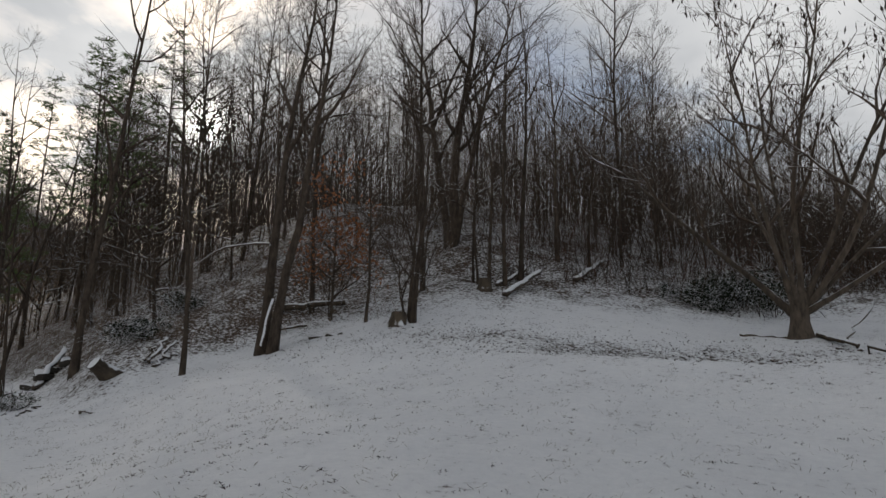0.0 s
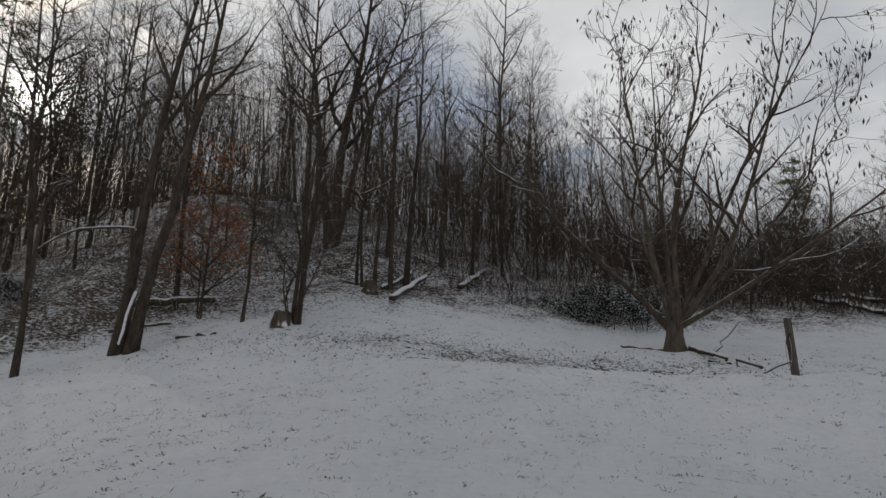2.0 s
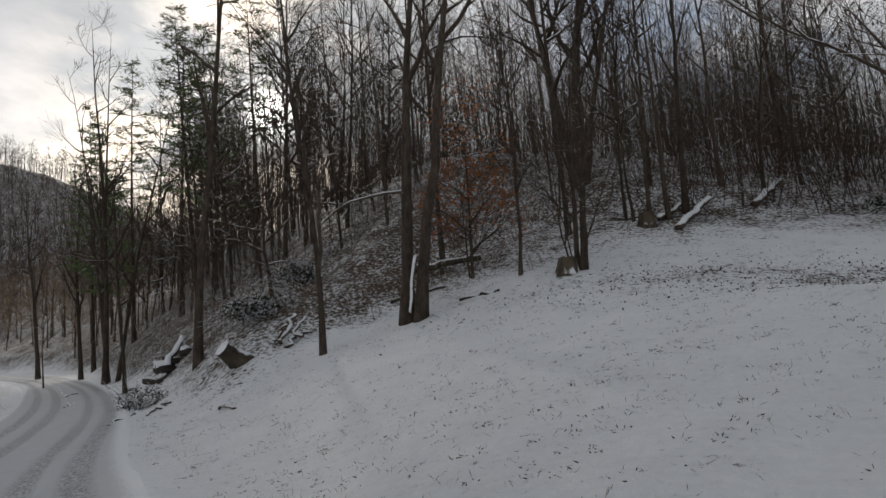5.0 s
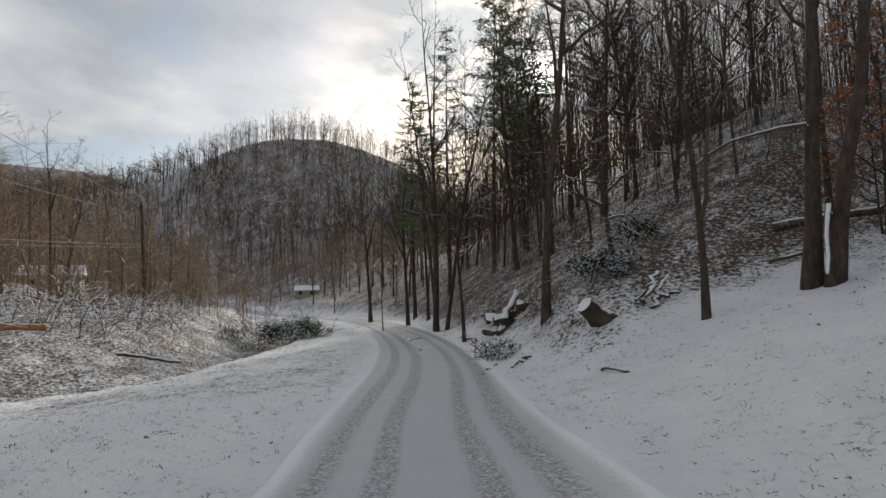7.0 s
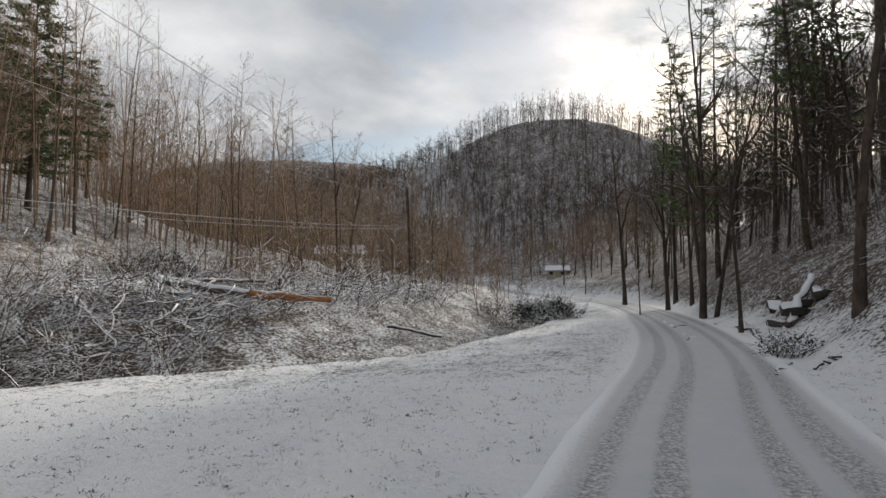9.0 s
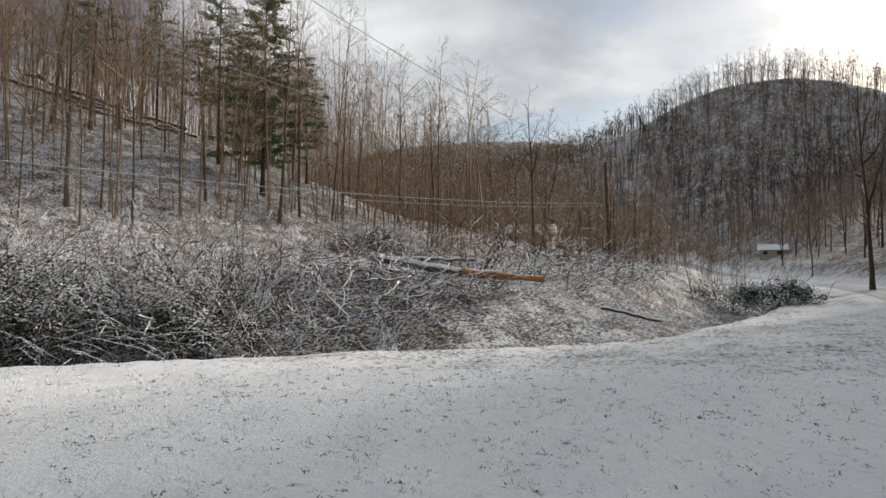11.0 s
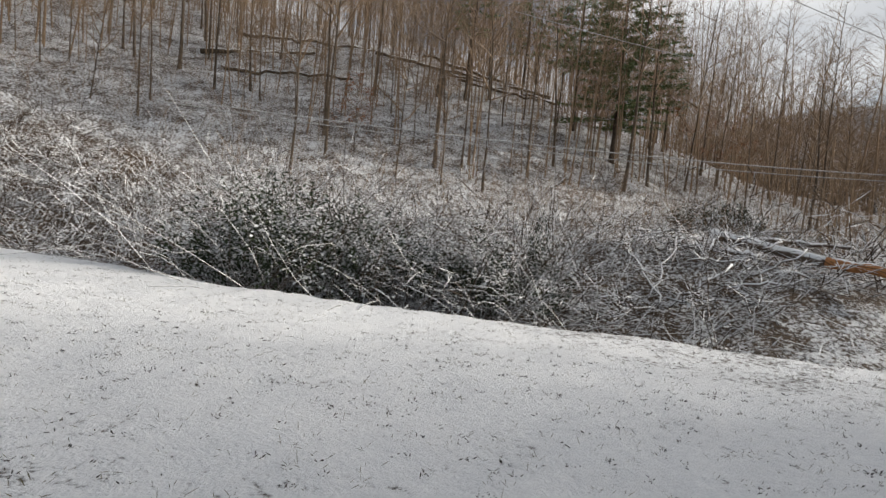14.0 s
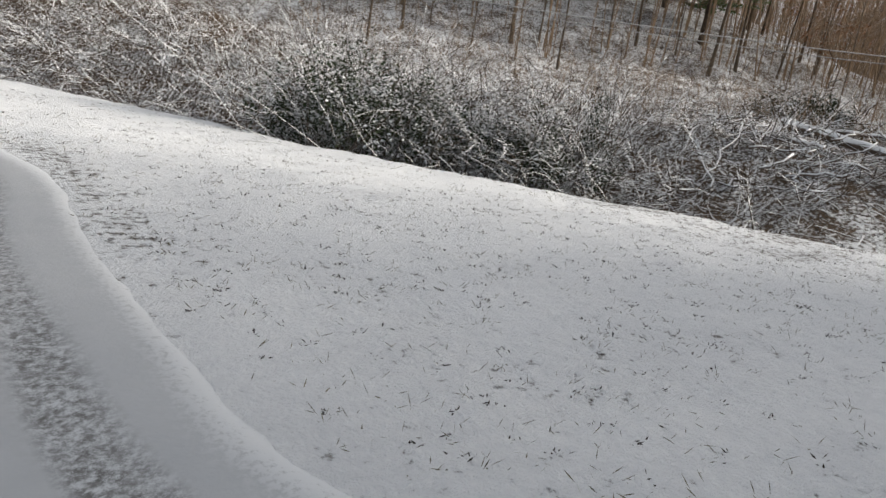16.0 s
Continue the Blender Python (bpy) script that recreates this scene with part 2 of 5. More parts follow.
def rounded(line, n=3):
    """A polyline with its corners cut n times."""
    p = np.array(line, float)
    for _ in range(n):
        q, r = 0.75 * p[:-1] + 0.25 * p[1:], 0.25 * p[:-1] + 0.75 * p[1:]
        p = np.concatenate([p[:1], np.stack([q, r], 1).reshape(-1, 2), p[-1:]])
    return p


def side_of(line, x, y):
    """Signed distance to a polyline: positive to the right of its run."""
    x, y = np.asarray(x, float), np.asarray(y, float)
    best, sign = np.full(x.shape, 1e9), np.ones(x.shape)
    for (ax, ay), (bx, by) in zip(line[:-1], line[1:]):
        dx, dy = bx - ax, by - ay
        t = np.clip(((x - ax) * dx + (y - ay) * dy) / (dx * dx + dy * dy), 0, 1)
        px, py = x - ax - t * dx, y - ay - t * dy
        d = np.hypot(px, py)
        near = d < best
        best = np.where(near, d, best)
        sign = np.where(near, np.where(px * dy - py * dx >= 0, 1.0, -1.0), sign)
    return best * sign


road_c, ditch_c, forest_c, hill_c = rounded(ROAD_LINE), rounded(DITCH_LINE, 2), rounded(FOREST_LINE, 2), rounded(HILL_LINE, 2)


def lumps(x, y, size, seed):
    """Soft value noise between -1 and 1."""
    u, v = np.asarray(x, float) / size, np.asarray(y, float) / size
    i, j = np.floor(u), np.floor(v)
    fu, fv = u - i, v - j
    fu, fv = fu * fu * (3 - 2 * fu), fv * fv * (3 - 2 * fv)

    def rnd(a, b):
        s = np.sin(a * 127.1 + b * 311.7 + seed * 74.7) * 43758.5453
        return (s - np.floor(s)) * 2 - 1

    return ((rnd(i, j) * (1 - fu) + rnd(i + 1, j) * fu) * (1 - fv) + (rnd(i, j + 1) * (1 - fu) + rnd(i + 1, j + 1) * fu) * fv)


def zones(x, y):
    return side_of(road_c, x, y), -side_of(ditch_c, x, y), side_of(forest_c, x, y)


# The plan is drawn as it is seen from three standpoints; lay() turns each part to its true bearing and depth.
# rows: standpoint on the plan, its heading there, standpoint in the world, heading in the world
STANDS = [((-0.714, 0.526), 14.70, (0.34, 1.79), 32.46), ((-5.546, 1.67), 79.65, (-5.89, 1.07), 85.68), ((-7.491, -0.871), 122.26, (-7.83, -0.21), 132.36)]
DEPTH = 1.207


def lay(x, y):
    """From the plan to the world."""
    x, y = np.asarray(x, float), np.asarray(y, float)
    bear = (np.degrees(np.arctan2(-(x + 5.0), y - 0.7)) + 110) % 360 - 110
    far = smooth(2.0, 7.0, np.hypot(x + 5.0, y - 0.7))
    w1 = (smooth(62, 30, bear) * smooth(-100, -60, bear)) * far
    w3 = (smooth(92, 112, bear) + smooth(-60, -100, bear)) * far
    w3 = np.clip(w3, 0, 1)
    outx, outy = 0.0, 0.0
    for w, ((ax, ay), ha, (bx, by), hb) in zip((w1, 1 - w1 - w3, w3), STANDS):
        ca, sa, cb, sb = math.cos(radians(ha)), math.sin(radians(ha)), math.cos(radians(hb)), math.sin(radians(hb))
        across, deep = (x - ax) * ca + (y - ay) * sa, ((y - ay) * ca - (x - ax) * sa) * DEPTH
        outx, outy = outx + w * (bx + across * cb - deep * sb), outy + w * (by + across * sb + deep * cb)
    return outx, outy


def plan_of(x, y):
    """From the world back to the plan."""
    p = np.array([x, y], float)
    for _ in range(25):
        q, e = np.array(lay(*p)), 0.05
        j = np.stack([(np.array(lay(p[0] + e, p[1])) - q) / e, (np.array(lay(p[0], p[1] + e)) - q) / e], 1)
        step = np.linalg.solve(j, np.array([x, y]) - q)
        p = p + step * min(1.0, 6.0 / (np.linalg.norm(step) + 1e-9))
    return float(p[0]), float(p[1])


def soft_up(v, k=2.0):
    return np.where(v > 20, v, np.log1p(np.exp(np.clip(v, -40, 20) * k)) / k)


def height(x, y, rough=True):
    x, y = np.asarray(x, float), np.asarray(y, float)
    s, dd, hf = zones(x, y)
    w = smooth(2, -12, x)
    yp = np.maximum(y - 0.5, 0)
    a = 0.085 * np.minimum(yp, 30) + 0.0036 * np.minimum(yp, 25) ** 2
    b = 0.34 * np.minimum(soft_up(s - 1.9), 16)
    z = ((1 - w) * a + w * b) * smooth(1.5, 4.0, s) * smooth(-1.0, 1.0, s)
    dip = smooth(-7, 0, x) * smooth(30, 12, x)
    lip = y - 10.6 - 0.03 * x
    z = z + (0.30 + 0.25 * smooth(-4, 6, x)) * (np.exp(-(lip / 2.1) ** 2) * smooth(1.0, -0.5, lip) - 0.75 * np.exp(-((lip - 1.9) / 1.6) ** 2)) * dip
    z = z + 1.0 * smooth(1.7, 4.6, s) * smooth(-13, -17, x)
    fall = 0.36 * (0.33 + 0.67 * smooth(14, -8, x)) * (0.45 + 0.55 * smooth(-13, -6, 0.59 * x + 0.81 * y))
    hill = fall * soft_up(hf, 0.6)
    z = z + 46 * (1 - np.exp(-hill / 46)) * (s > 0)
    # the ditch side: field, ditch, bank, shelf and hillside
    left = s < 0
    field = -0.30 * smooth(-7.0, -1.5, dd) - 0.75 * smooth(-1.5, 0.0, dd)
    bank = -1.05 + 2.3 * smooth(0.2, 6.5, dd) + 0.03 * np.clip(dd - 6.5, 0, 30)
    hill2 = (0.38 + 0.26 * smooth(-75, -30, x)) * soft_up(-side_of(hill_c, x, y), 0.5)
    bank = bank + 60 * (1 - np.exp(-hill2 / 60)) * (0.35 + 0.65 * smooth(-110, -45, x))
    z = np.where(left, np.where(dd > 0, bank, field * smooth(0, -2.0, s)), z)
    # far ridges across the valley
    far = 44 * np.exp(-(((x + 240) / 60) ** 2 + ((y - 14) / 72) ** 2)) + 40 * np.exp(-(((x + 215) / 55) ** 2 + ((y - 70) / 70) ** 2))
    far = far + 66 * np.exp(-(((x + 340) / 80) ** 2 + ((y + 120) / 110) ** 2)) + 45 * np.exp(-(((x + 380) / 90) ** 2 + ((y + 20) / 90) ** 2))
    near = smooth(190, 105, np.hypot(x + 20, y))
    far = far + 8 * np.exp(-(((x + 245) / 60) ** 2 + ((y + 8) / 45) ** 2))
    z = z * near + far
    if rough:
        off = smooth(1.6, 2.6, np.abs(s))
        wild = smooth(-1, 3, hf) * (s > 0) + smooth(-0.3, 2, dd) * left
        z = z + off * (0.05 * lumps(x, y, 2.3, 1) + 0.026 * lumps(x, y, 0.55, 2) + 0.016 * lumps(x, y, 0.24, 5))
        z = z + wild * (0.30 * lumps(x, y, 3.1, 3) + 0.14 * lumps(x, y, 1.1, 4))
    return z


def H(x, y):
    return float(height(np.array([x]), np.array([y]))[0])


# ---- mesh helpers ----
class Geo:
    """Vertices and quads gathered from many small pieces."""

    def __init__(self):
        self.v, self.q, self.n = [], [], 0

    def add(self, verts, quads):
        self.v.append(np.asarray(verts, np.float32))
        self.q.append(np.asarray(quads, np.int64) + self.n)
        self.n += len(verts)

    def tube(self, path, radii, sides, cap=False):
        p, r = np.asarray(path, float), np.asarray(radii, float)
        d = p[-1] - p[0]
        d = d / (np.linalg.norm(d) + 1e-9)
        up = np.array([0, 0, 1.0]) if abs(d[2]) < 0.9 else np.array([1.0, 0, 0])
        e1 = np.cross(d, up)
        e1 /= np.linalg.norm(e1)
        e2 = np.cross(d, e1)
        a = np.arange(sides) * 2 * np.pi / sides
        ring = np.cos(a)[:, None] * e1 + np.sin(a)[:, None] * e2
        v = p[:, None, :] + r[:, None, None] * ring[None]
        k = len(p)
        i, j = np.meshgrid(np.arange(k - 1), np.arange(sides), indexing="ij")
        i, j = i.ravel(), j.ravel()
        j2 = (j + 1) % sides
        quads = np.stack([i * sides + j, (i + 1) * sides + j, (i + 1) * sides + j2, i * sides + j2], 1)
        v = v.reshape(-1, 3)
        if cap:
            for end, turn in ((0, 1), (k - 1, -1)):
                idx = np.arange(sides)[::turn] + end * sides
                c = len(v)
                v = np.concatenate([v, p[end][None]])
                rows = [(c, idx[m], idx[(m + 1) % sides], idx[(m + 2) % sides]) for m in range(0, sides, 2)]
                quads = np.concatenate([quads, np.array(rows)])
        self.add(v, quads)

    def leaves(self, centres, along, across):
        c, a, b = (np.asarray(q, float) for q in (centres, along, across))
        v = np.stack([c, c + a * 0.5 + b * 0.5, c + a, c + a * 0.5 - b * 0.5], 1).reshape(-1, 3)
        self.add(v, np.arange(len(v)).reshape(-1, 4))

    def mesh(self, name, laid=False):
        me = bpy.data.meshes.new(name)
        v, q = np.concatenate(self.v), np.concatenate(self.q).astype(np.int32)
        if laid:
            v[:, 0], v[:, 1] = lay(v[:, 0], v[:, 1])
        me.vertices.add(len(v)); me.vertices.foreach_set("co", v.ravel())
        me.loops.add(q.size); me.loops.foreach_set("vertex_index", q.ravel())
        me.polygons.add(len(q))
        me.polygons.foreach_set("loop_start", np.arange(0, q.size, 4, dtype=np.int32))
        me.polygons.foreach_set("use_smooth", np.ones(len(q), bool))
        me.update(calc_edges=True)
        return me


def part(name, geo, mat, parent, label=""):
    me = geo.mesh(name) if isinstance(geo, Geo) else geo
    if isinstance(geo, bmesh.types.BMesh):
        me = bpy.data.meshes.new(name)
        geo.to_mesh(me)
        geo.free()
    me.materials.append(mat)
    ob = new(name, me)
    if parent:
        ob.parent = parent
    if label:
        tagged(ob, label)
    return ob


def thing(name, x, y, z, label, category, group=""):
    ob = new(name)
    ob.empty_display_size = 0.2
    ob.location = (*lay(x, y), z)
    return tagged(ob, label, category, group)


def stuff(name, geo, mat, label, category):
    me = geo.mesh(name, laid=True)
    me.materials.append(mat)
    return tagged(new(name, me), label, category, kind="stuff")


def unit(v):
    v = np.asarray(v, float)
    return v / (np.linalg.norm(v) + 1e-9)


def sprout(rng, start, way, length, segs, wander, lift):
    """A crooked line that grows from start along way and bends upwards by lift."""
    p, d, out = np.asarray(start, float), unit(way), [np.asarray(start, float)]
    for _ in range(segs):
        d = unit(d + rng.normal(0, wander, 3) + (0, 0, lift))
        p = p + d * length / segs
        out.append(p)
    return np.array(out)


def on_line(path, f):
    k = f * (len(path) - 1)
    i = min(int(k), len(path) - 2)
    return path[i] + (path[i + 1] - path[i]) * (k - i), unit(path[i + 1] - path[i])


def side_way(rng, d, spread, turn):
    e = unit(np.cross(d, (0.31, 0.17, 0.94) if abs(d[2]) < 0.95 else (1, 0, 0)))
    f = np.cross(d, e)
    return unit(d * math.cos(spread) + (e * math.cos(turn) + f * math.sin(turn)) * math.sin(spread))


def limbs_on(rng, geo, path, radius, count, start, reach, spread=0.8, lift=0.08, levels=2, tips=None, kids=6, twigs=4, wander=0.2, sides=3):
    """Limbs with branches and twigs on one stem."""
    turn, fine = rng.uniform(0, 6.28), []
    for n in range(count):
        f = start + (1 - start) * (n + rng.uniform(0.2, 0.9)) / count
        f = min(f, 0.985)
        p, d = on_line(path, f)
        turn += 2.4 + rng.normal(0, 0.4)
        ln = reach * (1.15 - 0.75 * (f - start) / (1 - start + 1e-6)) * rng.uniform(0.6, 1.25)
        r = min(radius * (1 - f) * 0.75 + 0.012, 0.028 * ln + 0.01)
        limb = sprout(rng, p, side_way(rng, d, spread * rng.uniform(0.7, 1.35), turn), ln, 5, wander, lift)
        geo.tube(limb, np.linspace(r, 0.007, 6), sides)
        if levels < 2:
            continue
        for k in range(kids):
            g = 0.25 + 0.72 * (k + rng.uniform(0, 1)) / kids
            q, e = on_line(limb, g)
            l2 = ln * (1.05 - g) * rng.uniform(0.45, 0.8) + 0.25
            br = sprout(rng, q, side_way(rng, e, rng.uniform(0.5, 0.95), rng.uniform(0, 6.28)), l2, 3, 0.14, lift)
            geo.tube(br[[0, 2, 3]], (max(0.007, r * (1 - g) * 0.6), 0.006, 0.004), 3)
            for _ in range(twigs):
                h = rng.uniform(0.2, 1)
                s0, e2 = on_line(br, min(h, 0.99))
                w2 = side_way(rng, e2, rng.uniform(0.35, 0.9), rng.uniform(0, 6.28))
                w2 = unit(w2 + (0, 0, lift * 2)) * (l2 * rng.uniform(0.35, 0.75) + 0.15)
                fine.append((s0, w2))
                if tips is not None:
                    tips.append(s0 + w2); tips.append(s0 + w2 * 0.5)
    if fine:
        blades(geo, fine, 0.013, rng)


def blades(geo, rows, width, rng):
    c, a = (np.array([r[k] for r in rows]) for k in (0, 1))
    b = np.cross(a, rng.normal(0, 1, a.shape))
    b = b / (np.linalg.norm(b, axis=1)[:, None] + 1e-9) * width
    geo.leaves(c, a, b)


def stem(rng, tall, radius, lean, segs=10, wander=0.035, base=(0, 0, 0), flare=1.35):
    path = sprout(rng, (base[0], base[1], base[2] - 0.25), (lean[0], lean[1], 1), tall + 0.25, segs, wander, 0.03)
    r = radius * 0.8 * (1 - np.linspace(0, 1, segs + 1) ** 0.95 * 0.95)
    r[0] *= flare
    return path, r


def bare_tree(name, seed, stems, label, limb=10, start=0.35, reach=3.2, spread=0.75, lift=0.08, kids=6, twigs=4, bark=None, twig=None,
              tips=None, sides=8, at=(0, 0, 0), group="", levels=2, category="tree", wander=0.035, limb_wander=0.16):
    """stems: rows of height, radius, lean x, lean y, base x, base y."""
    rng = np.random.default_rng(seed)
    t = thing(name, *at, label, category, group)
    crown = Geo()
    for tall, radius, lx, ly, bx, by, *bz in stems:
        g = Geo()
        path, r = stem(rng, tall, radius, (lx, ly), base=(bx, by, sum(bz)), wander=wander)
        g.tube(path, r, sides)
        part("trunk", g, bark or BARK, t)
        limbs_on(rng, crown, path, radius, max(2, int(limb * min(1, tall / max(s[0] for s in stems)))), start, reach, spread, lift,
                 levels, tips, kids, twigs, limb_wander)
    part("crown", crown, twig or TWIG, t, "bare twigs")
    return t


def pine_tree(name, seed, tall, radius, reach, bare, label, at, density=1.0, group="", droop=-0.03):
    rng = np.random.default_rng(seed)
    t = thing(name, *at, label, "tree", group)
    g, br, nd = Geo(), Geo(), Geo()
    path, r = stem(rng, tall, radius, (rng.normal(0, 0.02), rng.normal(0, 0.02)), 10, 0.012)
    g.tube(path, r, 8)
    whorls = int((1 - bare) * tall / 0.55)
    for w in range(whorls):
        f = bare + (1 - bare) * (w + 0.5) / whorls
        p, d = on_line(path, min(f, 0.99))
        for k in range(int(5 * density) + 1):
            turn = rng.uniform(0, 6.28)
            ln = reach * (1.02 - f) / (1.02 - bare) * rng.uniform(0.55, 1.15) * (0.6 + 0.4 * min(1, (f - bare) * 5)) + 0.25
            way = np.array([math.cos(turn), math.sin(turn), rng.uniform(-0.05, 0.3)])
            limb = sprout(rng, p, way, ln, 4, 0.05, droop)
            br.tube(limb, np.linspace(0.028, 0.006, 5), 3)
            m = int(ln * 26 * density) + 8
            fs = rng.uniform(0.25, 1, m)
            pos = np.array([on_line(limb, min(q, 0.99))[0] for q in fs]) + rng.normal(0, 0.10, (m, 3)) * (1, 1, 0.45)
            a = rng.normal(0, 1, (m, 3)) * (1, 1, 0.35) + unit(way) * 0.9
            a = a / np.linalg.norm(a, axis=1)[:, None] * rng.uniform(0.18, 0.40, m)[:, None]
            b = np.cross(a, rng.normal(0, 1, (m, 3)))
            b = b / (np.linalg.norm(b, axis=1)[:, None] + 1e-9) * 0.065
            nd.leaves(pos, a, b)
    part("trunk", g, BARK, t)
    part("branchwork", br, TWIG, t)
    part("foliage", nd, NEEDLE, t, "dark green pine needles")
    return t


# ---- ground and road ----
def make_ground():
    rings = np.concatenate([np.linspace(0.0, 3.0, 16)[1:], 3.0 * (460 / 3.0) ** (np.arange(1, 190) / 189)])
    sect = 460
    th = np.arange(sect) * 2 * np.pi / sect
    x = (-5.0 + rings[:, None] * np.cos(th)).ravel()
    y = (0.5 + rings[:, None] * np.sin(th)).ravel()
    x, y = np.r_[-5.0, x], np.r_[0.5, y]
    z = height(x, y)
    s, dd, hf = zones(x, y)
    k = len(rings)
    i, j = np.meshgrid(np.arange(k - 1), np.arange(sect), indexing="ij")
    i, j = i.ravel(), j.ravel()
    j2 = (j + 1) % sect
    q = np.stack([1 + i * sect + j, 1 + (i + 1) * sect + j, 1 + (i + 1) * sect + j2, 1 + i * sect + j2], 1)
    tri = [(0, 1 + a, 1 + (a + 1) % sect) for a in range(sect)]
    me = bpy.data.meshes.new("ground")
    me.from_pydata(np.stack([*lay(x, y), z], 1).tolist(), [], q.tolist() + tri)
    me.polygons.foreach_set("use_smooth", np.ones(len(me.polygons), bool))
    right = s > 0
    lit = np.where(right, 0.52 * smooth(-3.5, 1.5, hf) + 0.07 + 0.1 * smooth(2, 9, x) * smooth(0, 3, hf), 0.5 * smooth(-1.2, 0.8, dd) + 0.05 - 0.01 * smooth(8, 13, dd) * smooth(-90, -60, x))
    lit = lit + 0.45 * smooth(2.0, 3.6, s) * smooth(-12.5, -16, x) * right
    patch = np.exp(-(((x + 1.0) / 7.0) ** 2 + ((y - 13.0 - 0.10 * x) / 1.6) ** 2))
    lit = lit + 0.46 * patch
    lit = lit + 0.26 * smooth(-13, -16, x) * smooth(-1.6, -2.2, s) * (dd < 0)
    lit = lit + 0.30 * smooth(0.5, 0.1, np.abs(np.abs(s) - 1.75)) * smooth(-2, -5, y)
    lit = lit + 0.12 * smooth(0.3, 1.2, dd) * (dd < 8) * (y < -4) * (s < 0) + 0.10 * smooth(4, 10, x) * smooth(0, 2, hf)
    lit = np.clip(lit + 0.25 * smooth(80, 160, np.hypot(x, y)), 0, 0.66)
    a = me.attributes.new("litter", "FLOAT", "POINT")
    a.data.foreach_set("value", lit.astype(np.float32))
    me.materials.append(SNOW_GROUND)
    return tagged(new("ground", me), "snow-covered meadow and wooded slopes with leaf litter", "ground", kind="structure")


def make_road():
    pts = rounded(ROAD_LINE, 4)
    seg = np.hypot(*np.diff(pts, axis=0).T)
    run = np.r_[0, np.cumsum(seg)]
    at = np.arange(52.0, run[-1] - 4, 0.28)
    cx, cy = np.interp(at, run, pts[:, 0]), np.interp(at, run, pts[:, 1])
    tx, ty = np.gradient(cx), np.gradient(cy)
    ln = np.hypot(tx, ty)
    nx, ny = ty / ln, -tx / ln
    cols = np.linspace(-1.55, 1.55, 47)
    wob = 0.10 * lumps(at, at * 0, 9.0, 11)[:, None]
    x = cx[:, None] + nx[:, None] * cols
    y = cy[:, None] + ny[:, None] * cols
    z = height(x, y, rough=False) + 0.03
    track = np.zeros_like(x)
    for c, wdt in ((-1.0, 0.16), (-0.42, 0.17), (0.46, 0.15), (0.95, 0.18)):
        track = np.maximum(track, smooth(wdt, wdt * 0.6, np.abs(cols[None] - c - wob)))
    z = z - 0.014 * track + 0.006 * track * lumps(x, y, 0.06, 8) + 0.008 * lumps(x, y, 0.6, 9)
    edge = smooth(1.40, 1.55, np.abs(cols))[None]
    z = z - 0.05 * edge + 0.012 * edge * lumps(x, y, 0.11, 12)
    k, m = x.shape
    i, j = np.meshgrid(np.arange(k - 1), np.arange(m - 1), indexing="ij")
    i, j = i.ravel(), j.ravel()
    g = Geo()
    g.add(np.stack([x.ravel(), y.ravel(), z.ravel()], 1), np.stack([i * m + j, (i + 1) * m + j, (i + 1) * m + j + 1, i * m + j + 1], 1)[:, ::-1])
    me = g.mesh("road", laid=True)
    a = me.attributes.new("track", "FLOAT", "POINT")
    a.data.foreach_set("value", np.clip(track, 0, 1).ravel().astype(np.float32))
    a = me.attributes.new("verge", "FLOAT", "POINT")
    a.data.foreach_set("value", np.broadcast_to(smooth(1.15, 1.45, np.abs(cols[None] + 1.5 * wob)), x.shape).ravel().astype(np.float32))
    me.materials.append(ROAD)
    return tagged(new("road", me), "narrow lane of packed snow with tyre tracks", "road", kind="structure")


make_ground()
make_road()


def polar(eye, az, d):
    """A place at a bearing (to the left of +y) and a distance from eye."""
    return eye[0] - math.sin(radians(az)) * d, eye[1] + math.cos(radians(az)) * d


FIRST, MIDDLE, LAST = (-0.71, 0.53), (-5.0, 1.7), (-7.5, -0.9)


def spot(eye, az, d, sink=0.0):
    x, y = polar(eye, az, d)
    return x, y, H(x, y) - sink


